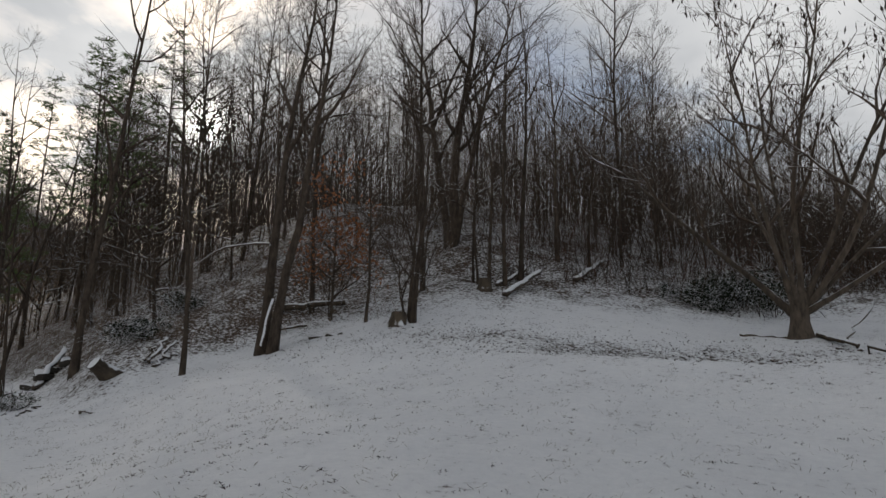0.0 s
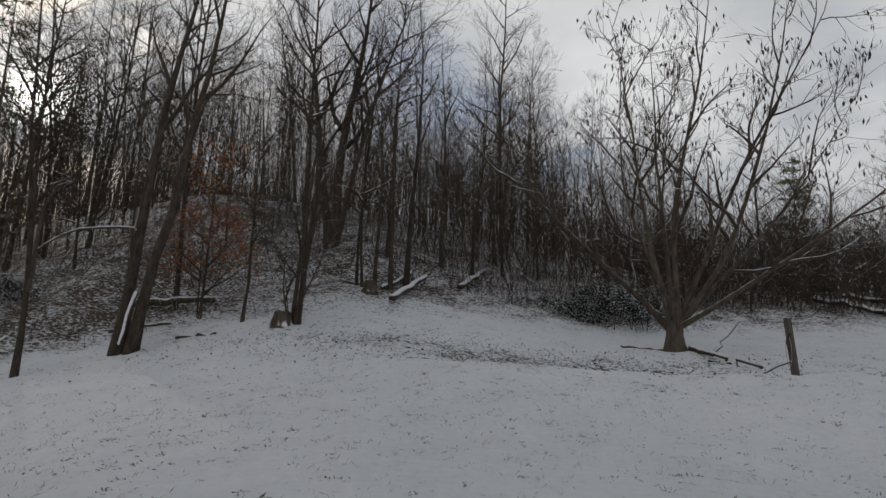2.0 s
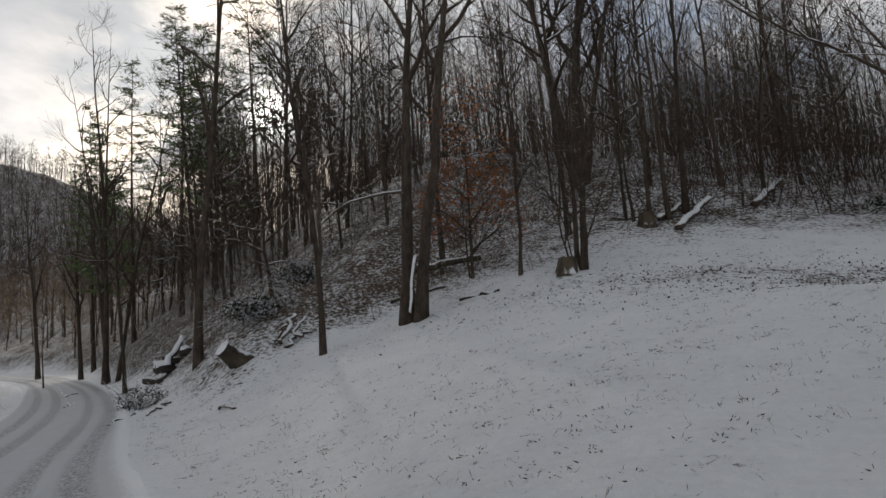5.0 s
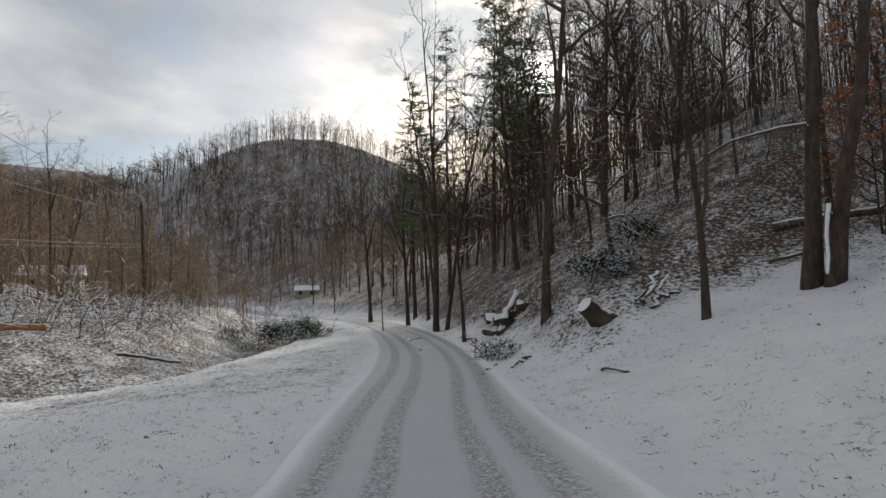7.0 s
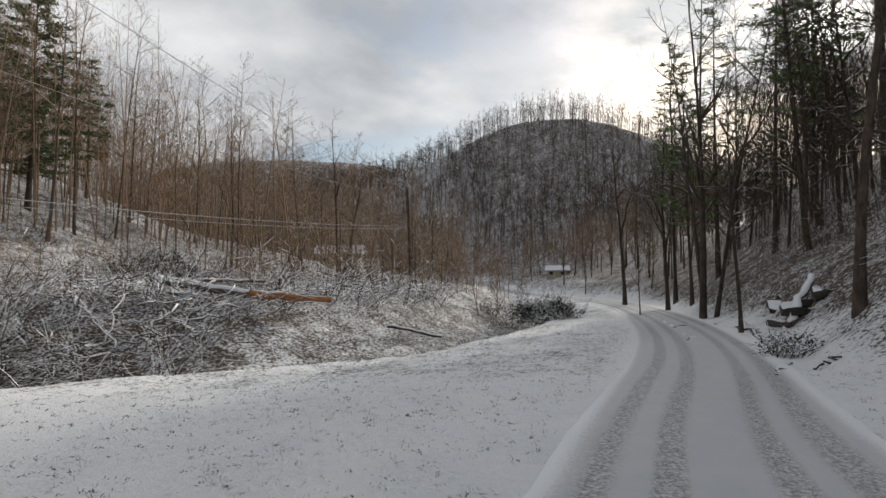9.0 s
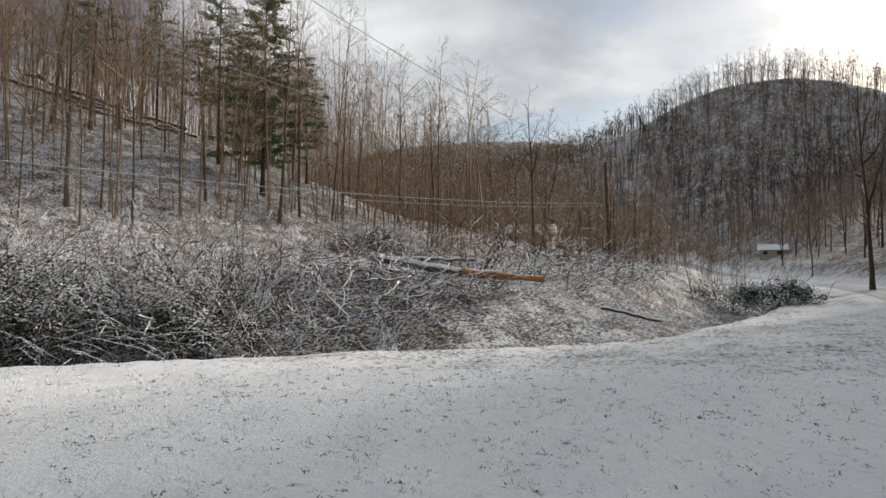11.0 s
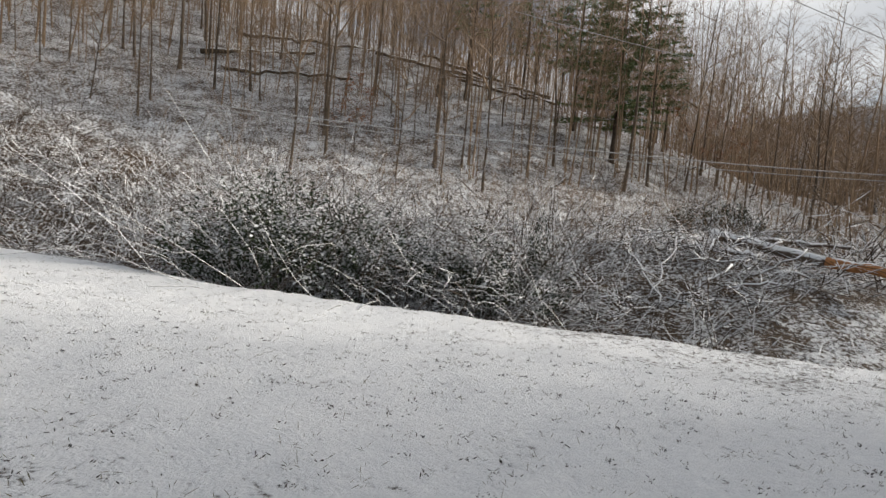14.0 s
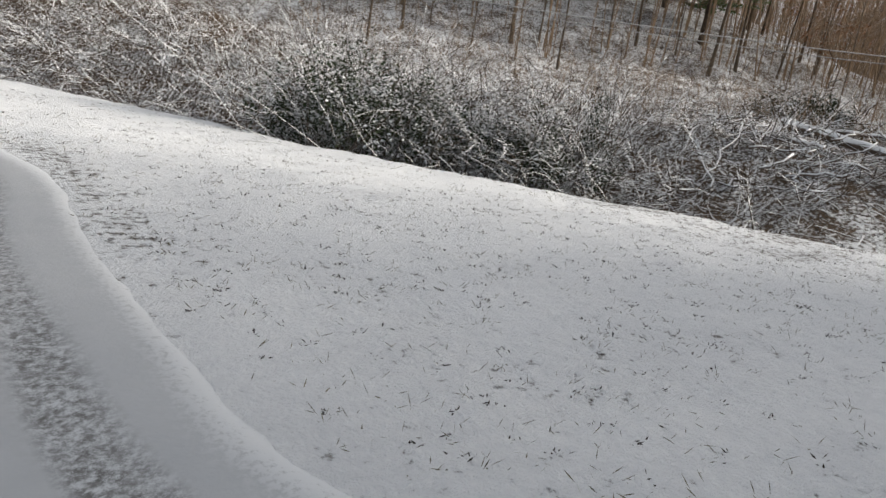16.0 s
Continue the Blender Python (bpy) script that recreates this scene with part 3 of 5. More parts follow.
# ---- the trees that stand in the meadow ----
def meadow_trees():
    a = spot(FIRST, 44.5, 15.5)
    t = bare_tree("twin_tree", 11, [(14.5, 0.22, 0.05, 0.0, -0.20, 0.0), (13.5, 0.20, 0.16, 0.05, 0.22, 0.1)],
                  "two grey-brown trunks from one base with broken crowns", limb=9, start=0.42, reach=2.6, spread=0.7, at=a, wander=0.05,
                  kids=5, twigs=4)
    rng = np.random.default_rng(5)
    g = Geo()
    p = sprout(rng, (0.0, 0, 3.3), (-0.6, -0.3, 0.15), 3.0, 6, 0.12, -0.12)
    g.tube(p, np.linspace(0.05, 0.02, 7), 5)
    p = sprout(rng, (0.35, 0, 1.6), (0.3, -0.4, -0.9), 1.5, 4, 0.1, 0.0)
    g.tube(p, np.linspace(0.06, 0.04, 5), 5)
    part("snowy_limb", g, LOG_SNOW, t, "bent dead limbs carrying snow")

    bare_tree("forked_tree", 23, [(16.0, 0.34, 0.10, -0.02, 0.0, 0.0), (15.0, 0.28, -0.20, 0.02, -0.1, 0.1), (14.0, 0.2, 0.26, 0, 0.15, 0)],
              "large forked dark tree with spreading crown", limb=16, start=0.28, reach=4.6, spread=0.7, lift=0.10, at=spot(FIRST, 25.1, 23),
              wander=0.07, kids=9, twigs=8)
    bare_tree("clump_tree", 31, [(7.5, 0.12, 0.12, 0, 0.1, 0), (7.0, 0.09, 0.02, 0.05, -0.1, 0.05), (3.5, 0.04, -0.2, 0, -0.2, 0), (3.0, 0.035, 0.25, 0, 0.2, 0),
                                 (2.6, 0.03, -0.1, -0.2, 0, -0.1)],
              "slender clump of stems beside a cut stump", limb=9, start=0.18, reach=1.8, spread=0.6, at=spot(FIRST, 28.8, 15), wander=0.05)
    bare_tree("sapling", 37, [(6.5, 0.07, 0.07, 0, 0, 0)], "thin bare sapling in the snow", limb=9, start=0.3, reach=1.5, at=spot(FIRST, 34, 16))
    bare_tree("sapling", 38, [(5.5, 0.06, 0.02, 0, 0, 0)], "thin bare sapling in the snow", limb=9, start=0.3, reach=1.3, at=spot(FIRST, 28, 21))
    t = bare_tree("slim_tree", 41, [(12.5, 0.10, 0.02, 0.02, 0, 0)], "dark slim tree with a bent snowy limb", limb=10, start=0.3, reach=2.2,
                  at=spot(MIDDLE, 42.9, 11.6), wander=0.045)
    g = Geo()
    p = np.array([(0, 0, 2.0), (0.35, -0.1, 2.4), (0.5, -0.2, 3.1), (0.8, -0.3, 3.9), (1.5, -0.4, 4.3), (2.3, -0.5, 4.25)])
    g.tube(p, np.linspace(0.055, 0.02, 6), 5)
    part("snowy_limb", g, LOG_SNOW, t, "curved limb carrying snow")
    # trees round the leaning log
    for n, (az, d, tall, r, lx) in enumerate(((20.2, 18.6, 9, 0.10, 0.03), (18.3, 18.8, 10, 0.11, 0.0), (16.6, 19.2, 12, 0.14, 0.08), (21.5, 19, 7, 0.07, -0.03),
                                              (12.5, 21, 11, 0.12, 0.0), (9.0, 21, 9, 0.09, 0.04), (5.5, 22, 10, 0.10, -0.04))):
        bare_tree("edge_tree", 50 + n, [(tall, r, lx, 0, 0, 0)], "slender bare tree at the wood's edge", limb=9, start=0.35, reach=1.8,
                  at=spot(FIRST, az, d), group="edge trees", wander=0.05, kids=5, twigs=3)
    # the spreading tree on the right with hanging dead leaves
    tips = []
    at = spot(FIRST, -11.8, 15.6)
    t = bare_tree("spreading_tree", 61, [(10, 0.11, 0.10, 0.1, 0.05, 0, 0.9), (9.5, 0.10, -0.16, 0.0, -0.06, 0, 0.9), (10, 0.10, 0.34, -0.1, 0.08, 0, 0.9), (10.5, 0.11, -0.85, -0.1, -0.10, 0, 0.8),
                                         (9.5, 0.11, 0.72, 0.05, 0.1, 0.03, 0.85), (7.5, 0.09, 0.1, -0.5, 0, -0.06, 0.9), (9.0, 0.09, 1.6, -0.15, 0.1, -0.03, 0.85), (8.5, 0.08, 1.15, 0.2, 0.1, 0.03, 0.9),
                                         (9.0, 0.09, -0.4, 0.4, -0.05, 0.05, 0.9)],
                  "wide many-stemmed tree with hanging dead leaves", limb=10, start=0.22, reach=2.9, spread=0.75, lift=0.06, kids=6, twigs=4,
                  bark=BARK_PALE, twig=TWIG, at=at, tips=tips, wander=0.06)
    g = Geo()
    p = np.array([(0, 0, -0.3), (0, 0, 0.12), (0, 0, 0.4), (0.02, 0, 0.8), (0.03, 0, 1.1), (0.03, 0, 1.3)])
    g.tube(p, (0.46, 0.29, 0.23, 0.23, 0.25, 0.14), 14)
    part("bole", g, BARK_PALE, t, "short thick bole")
    tp = np.array(tips)
    tp = tp[tp[:, 2] > 4.2]
    tp = tp[rng.random(len(tp)) < 0.42]
    m = len(tp)
    a = rng.normal(0, 0.25, (m, 3)) + (0, 0, -1)
    a = a / np.linalg.norm(a, axis=1)[:, None] * rng.uniform(0.12, 0.28, m)[:, None]
    b = np.cross(a, rng.normal(0, 1, (m, 3)))
    b = b / np.linalg.norm(b, axis=1)[:, None] * rng.uniform(0.03, 0.07, m)[:, None]
    lv = Geo()
    lv.leaves(tp, a, b)
    part("dead_leaves", lv, LEAF_DEAD, t, "dark curled leaves hanging from the twigs")
    # young tree that keeps its russet leaves
    tips = []
    t = bare_tree("russet_sapling", 71, [(5.2, 0.07, 0.03, 0, 0, 0), (3.8, 0.04, -0.12, 0, -0.1, 0.05)], "young tree holding russet dead leaves", limb=14, start=0.15, reach=1.6, spread=1.1,
                  lift=0.03, tips=tips, at=spot(FIRST, 38.0, 17.5))
    russet(t, tips, 1.0, rng)


def russet(t, tips, share, rng):
    tp = np.array(tips)
    tp = tp[rng.random(len(tp)) < share]
    m = len(tp)
    a = rng.normal(0, 1, (m, 3))
    a = a / np.linalg.norm(a, axis=1)[:, None] * rng.uniform(0.09, 0.17, m)[:, None]
    b = np.cross(a, rng.normal(0, 1, (m, 3)))
    b = b / np.linalg.norm(b, axis=1)[:, None] * 0.08
    lv = Geo()
    lv.leaves(tp, a, b)
    part("dead_leaves", lv, LEAF_BROWN, t, "russet dead leaves")


meadow_trees()


# ---- trees along the bank by the road ----
def bank_trees():
    bare_tree("roadside_tree", 81, [(17, 0.16, 0.02, 0, 0, 0)], "tall dark tree on the road bank", limb=12, start=0.3, reach=3.0, at=spot(MIDDLE, 56.3, 14.6),
              kids=5, wander=0.03)
    bare_tree("cluster_tree", 82, [(17, 0.16, 0.02, 0.0, 0, 0), (17, 0.14, -0.05, 0.02, -0.5, 0.1), (16, 0.13, -0.12, 0, -0.8, 0.3), (15, 0.12, 0.05, 0.1, 0.4, 0.4)],
              "cluster of tall grey trunks on the bank", limb=12, start=0.25, reach=3.2, at=spot(MIDDLE, 68.2, 24.5), kids=6, bark=BARK, wander=0.03)
    bare_tree("roadside_tree", 83, [(9, 0.09, 0.02, 0, 0, 0)], "slim bare tree on the road bank", limb=10, start=0.3, reach=1.8, at=spot(MIDDLE, 65, 18.5), kids=5)
    bare_tree("roadside_tree", 84, [(15, 0.2, 0.0, 0.0, 0, 0)], "tall bare tree beside the lane", limb=12, start=0.28, reach=4.5, at=spot(MIDDLE, 75.5, 42), kids=6)
    bare_tree("roadside_tree", 85, [(5, 0.05, 0.0, 0.0, 0, 0)], "slim bare tree beside the lane", limb=8, start=0.3, reach=1.0, at=spot(MIDDLE, 74.1, 29), kids=4)
    bare_tree("roadside_tree", 86, [(13, 0.16, 0.0, 0.0, 0, 0)], "tall bare tree beside the lane", limb=12, start=0.25, reach=3.5, at=spot(MIDDLE, 71.3, 33), kids=6)
    bare_tree("crooked_tree", 87, [(4.5, 0.11, -0.35, 0.0, 0, 0)], "short crooked tree on the wooded bank", limb=9, start=0.25, reach=2.4, spread=1.1, lift=0.0, at=spot(MIDDLE, 49.5, 17),
              wander=0.14, kids=5)
    for n, (az, d, tall) in enumerate(((61.5, 30, 17), (66.5, 33, 18), (59, 25, 16), (70.5, 37, 18), (53, 27, 16))):
        pine_tree("pine", 90 + n, tall, 0.17, 2.4, 0.42, "tall slender pine with an open crown", spot(MIDDLE, az, d), 0.6, "pines on the bank", 0.02)


bank_trees()


# ---- forests: a few trees of each build, copied ----
def wood(name, seeds, builds, area, count, keep, gap, label, group, scale=(0.75, 1.2), **look_of):
    rng = np.random.default_rng(seeds)
    models, placed, n = [], [], 0
    tries = 0
    while n < count and tries < 60000:
        tries += 1
        x, y = rng.uniform(area[0], area[1]), rng.uniform(area[2], area[3])
        if not keep(x, y, rng) or any((x - px) ** 2 + (y - py) ** 2 < gap * gap for px, py in placed):
            continue
        placed.append((x, y))
        k = rng.uniform(*scale) * (min(1.0, max(0.42, 1 - (x + 4) / 30)) if y > 0 else 1.0)
        if len(models) < len(builds):
            tall, r, st = builds[len(models)]
            models.append(bare_tree(name, seeds + 7 * len(models), [(tall, r, 0.02, 0.01, 0, 0)], label, start=st, group=group, at=(x, y, H(x, y)), sides=6, **look_of))
        else:
            src = models[int(rng.integers(len(models)))]
            ob = copy_thing(src, pose(*lay(x, y), H(x, y), rng.normal(0, 2), rng.normal(0, 2), rng.uniform(0, 360)))
            ob.scale = (k, k, k * rng.uniform(0.9, 1.1))
        n += 1


def keep_right(x, y, rng):
    s, dd, hf = (float(v) for v in zones(x, y))
    return s > 3 and 1.0 < hf < 75 and (0.59 * x + 0.81 * y > -11 or rng.random() < 0.45) and rng.random() < 0.25 + 0.75 * math.exp(-hf / 28)


def keep_left(x, y, rng):
    s, dd, hf = (float(v) for v in zones(x, y))
    hd = -float(side_of(hill_c, x, y))
    return s < 0 and dd > 11 and 1.0 < hd < 48 and rng.random() < 0.3 + 0.7 * math.exp(-hd / 30)


def keep_valley(x, y, rng):
    s, dd, hf = (float(v) for v in zones(x, y))
    return (s < 0 and 5 < dd < 22) or (s > 2.5 and hf < 4)


wood("forest_tree", 200, [(17, 0.12, 0.30), (15, 0.10, 0.28), (18, 0.15, 0.33), (13, 0.075, 0.22), (16, 0.11, 0.38), (11, 0.06, 0.22)], (-95, 42, 9, 95), 235, keep_right, 1.5,
     "tall bare forest tree on the snowy slope", "forest trees", limb=22, reach=3.4, spread=0.9, lift=0.09, kids=7, twigs=6)
def keep_belt(x, y, rng):
    s, dd, hf = (float(v) for v in zones(x, y))
    return s > 4.5 and -0.5 < hf < 11


wood("bank_tree", 250, [(15, 0.11, 0.2), (13, 0.09, 0.18), (16, 0.12, 0.25), (11, 0.07, 0.15)], (-62, -19, 11, 34), 42, keep_belt, 1.4,
     "bare dark tree on the bank above the lane", "bank trees", limb=24, reach=3.0, spread=0.9, lift=0.07, kids=7, twigs=6)
for n, (az, d, tall) in enumerate(((58.0, 29, 16), (69.0, 32, 15))):
    pine_tree("pine", 960 + n, tall, 0.13, 2.8, 0.3, "slender pine with dark open boughs", spot(MIDDLE, az, d), 0.8, "pines on the bank", 0.0)
# bark and twigs here carry the sunlight in their colours
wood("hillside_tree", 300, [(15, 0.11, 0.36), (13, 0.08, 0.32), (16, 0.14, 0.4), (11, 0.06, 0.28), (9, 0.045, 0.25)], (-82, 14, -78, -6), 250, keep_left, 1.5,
     "bare tan-barked tree on the sunlit hillside", "hillside trees", limb=15, reach=2.7, spread=0.85, lift=0.09, kids=5, twigs=5, bark=BARK_SUN, twig=TWIG_TAN_SUN)
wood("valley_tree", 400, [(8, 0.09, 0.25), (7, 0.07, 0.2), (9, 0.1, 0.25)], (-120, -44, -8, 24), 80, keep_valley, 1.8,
     "low bare tree on the valley floor", "valley trees", limb=16, reach=2.8, spread=0.75, lift=0.08, kids=6, twigs=5, twig=TWIG_TAN_SUN)


# ---- distant woods ----
def plain_trees(name, seed, pts, tall, radius, twigs, mat, label, width=0.03):
    """Many simple bare trees, joined: nobody could count them."""
    rng = np.random.default_rng(seed)
    g = Geo()
    x, y = pts[:, 0], pts[:, 1]
    z = height(x, y)
    for px, py, pz in zip(x, y, z):
        h = rng.uniform(*tall) * (min(1.0, max(0.42, 1 - (px + 4) / 30)) if py > 8 and px > -60 else 1.0)
        lean = rng.normal(0, 0.07, 2)
        p = np.array([(px, py, pz - 0.3), (px + lean[0] * h * 0.4, py + lean[1] * h * 0.4, pz + h * 0.45), (px + lean[0] * h, py + lean[1] * h, pz + h)])
        r = radius * h / tall[1]
        g.tube(p, (r, r * 0.65, r * 0.12), 3)
        f = rng.uniform(0.28, 0.98, twigs)
        c = p[0] + (p[2] - p[0]) * f[:, None]
        t = rng.uniform(0, 6.28, twigs)
        ln = h * 0.26 * (1.15 - f) * rng.uniform(0.6, 1.3, twigs) + 0.5
        a = np.stack([np.cos(t), np.sin(t), rng.uniform(0.5, 1.5, twigs)], 1)
        a = a / np.linalg.norm(a, axis=1)[:, None] * ln[:, None]
        b = np.cross(a, rng.normal(0, 1, (twigs, 3)))
        b = b / np.linalg.norm(b, axis=1)[:, None] * width
        g.leaves(c, a, b)
        m = twigs
        c2 = c + a * rng.uniform(0.3, 0.8, (m, 1))
        a2 = (a + rng.normal(0, 0.45, (m, 3)) * ln[:, None]) * 0.5
        b2 = np.cross(a2, rng.normal(0, 1, (m, 3)))
        b2 = b2 / np.linalg.norm(b2, axis=1)[:, None] * width * 0.7
        g.leaves(c2, a2, b2)
    return stuff(name, g, mat, label, "woods")


def scatter(seed, area, n, keep):
    rng = np.random.default_rng(seed)
    x, y = rng.uniform(area[0], area[1], n), rng.uniform(area[2], area[3], n)
    s, dd, hf = zones(x, y)
    ok = keep(x, y, s, dd, hf, rng.random(n))
    return np.stack([x[ok], y[ok]], 1)


plain_trees("slope_woods", 501, scatter(501, (-110, 48, 12, 110), 4300, lambda x, y, s, dd, hf, u: (s > 3) & (hf > 4) & (hf < 85) & (u < np.where(0.59 * x + 0.81 * y < -11, 0.45, 1.0)) & (x < 20)), (5, 14.5), 0.065, 58, TWIG,
            "dense bare woods climbing the slope", 0.02)
plain_trees("hillside_woods", 502, scatter(502, (-95, 16, -85, -8), 2500, lambda x, y, s, dd, hf, u: (s < 0) & (dd > 14) & (-side_of(hill_c, x, y) > 3) & (dd < 90)), (6, 17), 0.065, 46, TWIG_TAN_SUN,
            "dense bare tan woods on the hillside, coloured as in sun", 0.022)
plain_trees("ridge_woods", 503, scatter(503, (-300, -120, -150, 130), 4300, lambda x, y, s, dd, hf, u: (np.hypot(x, y) > 125) & (height(x, y, False) > 4)), (8, 14), 0.14, 14, TWIG,
            "bare woods on the far ridges", 0.12)
plain_trees("valley_brush", 504, scatter(504, (-120, -36, -16, 20), 650, lambda x, y, s, dd, hf, u: (s < -2.5) & (dd > 1.5) & (dd < 30)), (2.0, 6.0), 0.04, 34, TWIG_TAN_SUN,
            "tan brush on the valley floor", 0.02)


# ---- thickets, brambles and grass ----
def thicket(name, seed, pts, tall, mat, label, arch=0.1, radius=0.012, twigs=6, width=0.008, spread=0.3):
    rng = np.random.default_rng(seed)
    g = Geo()
    z = height(pts[:, 0], pts[:, 1])
    rows = []
    for (px, py), pz in zip(pts, z):
        h = rng.uniform(*tall)
        way = np.array([*rng.normal(0, spread, 2), 1.0])
        p = sprout(rng, (px, py, pz - 0.05), way, h, 3, 0.16, -arch)
        g.tube(p, (radius, radius * 0.8, radius * 0.6, radius * 0.25), 3)
        for _ in range(twigs):
            q, e = on_line(p, rng.uniform(0.25, 0.99))
            rows.append((q, side_way(rng, e, rng.uniform(0.4, 1.0), rng.uniform(0, 6.28)) * h * rng.uniform(0.12, 0.34)))
    blades(g, rows, width, rng)
    return stuff(name, g, mat, label, "brush")


thicket("wood_edge_thicket", 511, scatter(511, (-30, 36, 8, 60), 24000, lambda x, y, s, dd, hf, u: (s > 3) & (hf > 0.8 + 1.2 * (x < -7)) & (hf < 34) & (u < np.exp(-hf / 13) * (0.2 + 0.6 * (x > -9) + 0.2 * (x > 3)))),
        (1.2, 4.6), TWIG, "dense bare thicket along the wood's edge", 0.03, 0.014, 11, 0.016, 0.22)
thicket("dark_thicket", 510, scatter(510, (3, 36, 17, 45), 6500, lambda x, y, s, dd, hf, u: (hf > 0.8) & (hf < 13) & (u < 0.75 - 0.04 * hf)), (2.2, 5.4), TWIG,
        "tall dark thicket behind the spreading tree", 0.02, 0.016, 9, 0.024, 0.2)
thicket("red_thicket", 512, scatter(512, (-9, 30, 18, 40), 3600, lambda x, y, s, dd, hf, u: (hf > 0.2) & (hf < 7) & (u < 0.5)), (0.8, 3.0), TWIG_RED,
        "red-brown brambles at the wood's edge", 0.06, 0.009, 8, 0.009, 0.35)
thicket("bank_brush", 513, scatter(513, (-60, -9, 8, 26), 2600, lambda x, y, s, dd, hf, u: (s > 3.4) & (hf < 10) & (hf > -1.5)), (0.5, 2.2), TWIG_MIX,
        "snow-dusted brush on the road bank", 0.08, 0.008, 7, 0.009, 0.4)
thicket("bramble_tangle", 514, scatter(514, (-36, 6, -42, 4), 15000, lambda x, y, s, dd, hf, u: (s < -2) & (dd > 0.35) & (dd < 6.5) & ((y < -4.6) | (dd > 4.2)) & (u < 0.9)), (1.2, 3.3), TWIG_SNOW,
        "tangle of arching brambles coated with snow", 0.27, 0.017, 7, 0.024, 0.7)
thicket("bank_stubble", 515, scatter(515, (-36, -14, -10, 6), 9000, lambda x, y, s, dd, hf, u: (s < -2) & (dd > 0.3) & (dd < 6) & (y > -6)), (0.12, 0.4), TWIG_SNOW,
        "snowy stubble on the ditch bank", 0.2, 0.006, 4, 0.012, 0.6)
thicket("shelf_brush", 516, scatter(516, (-52, 0, -42, 2), 9000, lambda x, y, s, dd, hf, u: (s < -2) & (dd > 5.5) & (dd < 14) & (u < 0.75)), (0.5, 1.7), TWIG_MIX,
        "snowy brush on the shelf under the hillside", 0.12, 0.008, 8, 0.010, 0.5)
# tan brush; its twig colour also has the sunlight painted in
thicket("tan_brush", 517, scatter(517, (-60, 4, -60, 0), 13000, lambda x, y, s, dd, hf, u: (s < -2) & (dd > 9.5) & (dd < 34) & (u < 0.6 * np.exp(-(dd - 9) / 14))), (0.9, 3.2), TWIG_TAN_SUN,
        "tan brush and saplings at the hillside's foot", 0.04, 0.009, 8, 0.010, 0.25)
thicket("forest_saplings", 518, scatter(518, (-60, 12, 12, 60), 4200, lambda x, y, s, dd, hf, u: (s > 3) & (hf > 2) & (hf < 40) & (u < 0.35)), (1.0, 4.5), TWIG,
        "thin saplings among the trunks", 0.02, 0.012, 8, 0.010, 0.2)


def grass(name, seed, pts, size, mat, label, width=0.006, flat=1.0):
    rng = np.random.default_rng(seed)
    n = len(pts)
    c = np.stack([pts[:, 0], pts[:, 1], height(pts[:, 0], pts[:, 1]) - 0.005], 1)
    a = np.stack([rng.normal(0, flat, n), rng.normal(0, flat, n), rng.uniform(0.3, 1.0, n)], 1)
    a = a / np.linalg.norm(a, axis=1)[:, None] * rng.uniform(*size, n)[:, None]
    b = np.cross(a, rng.normal(0, 1, (n, 3)))
    b = b / np.linalg.norm(b, axis=1)[:, None] * width
    g = Geo()
    g.leaves(c, a, b)
    return stuff(name, g, mat, label, "grass")


def tufts(seed, area, n, per, keep, spread=0.05):
    p = scatter(seed, area, n, keep)
    rng = np.random.default_rng(seed + 1)
    return np.repeat(p, per, 0) + rng.normal(0, spread, (len(p) * per, 2))


field = lambda x, y, s, dd, hf, u: (np.abs(s) > 1.7) & (dd < -0.2) & ((hf < 0) | (s < 0)) & (u < np.clip(7.0 / (np.hypot(x + 6, y) + 0.5), 0.25, 1))
grass("meadow_grass", 521, tufts(521, (-26, 14, -20, 16), 22000, 4, field), (0.025, 0.09), GRASS, "dry grass blades poking through the snow", 0.004, 0.8)
grass("matted_grass", 522, tufts(522, (-26, 14, -20, 16), 11000, 9, field, 0.028), (0.015, 0.05), LEAF_DEAD, "dark matted tufts in the snow", 0.009, 1.3)
grass("leaf_scatter", 523, scatter(523, (-11, 9, 9, 17), 16000, lambda x, y, s, dd, hf, u: (s > 2) & (hf < 0) & (u < np.exp(-(((x + 1.0) / 7.0) ** 2 + ((y - 13.0 - 0.10 * x) / 1.5) ** 2)))),
      (0.03, 0.07), LEAF_DEAD, "dead leaves scattered on the snow", 0.035, 1.6)
grass("roadside_grass", 524, tufts(524, (-40, 0, -14, 18), 5200, 5, lambda x, y, s, dd, hf, u: (np.abs(s) > 1.55) & (np.abs(s) < 2.3) & (u < 0.7)), (0.03, 0.09), GRASS,
      "grass along the lane's edge", 0.006, 0.9)


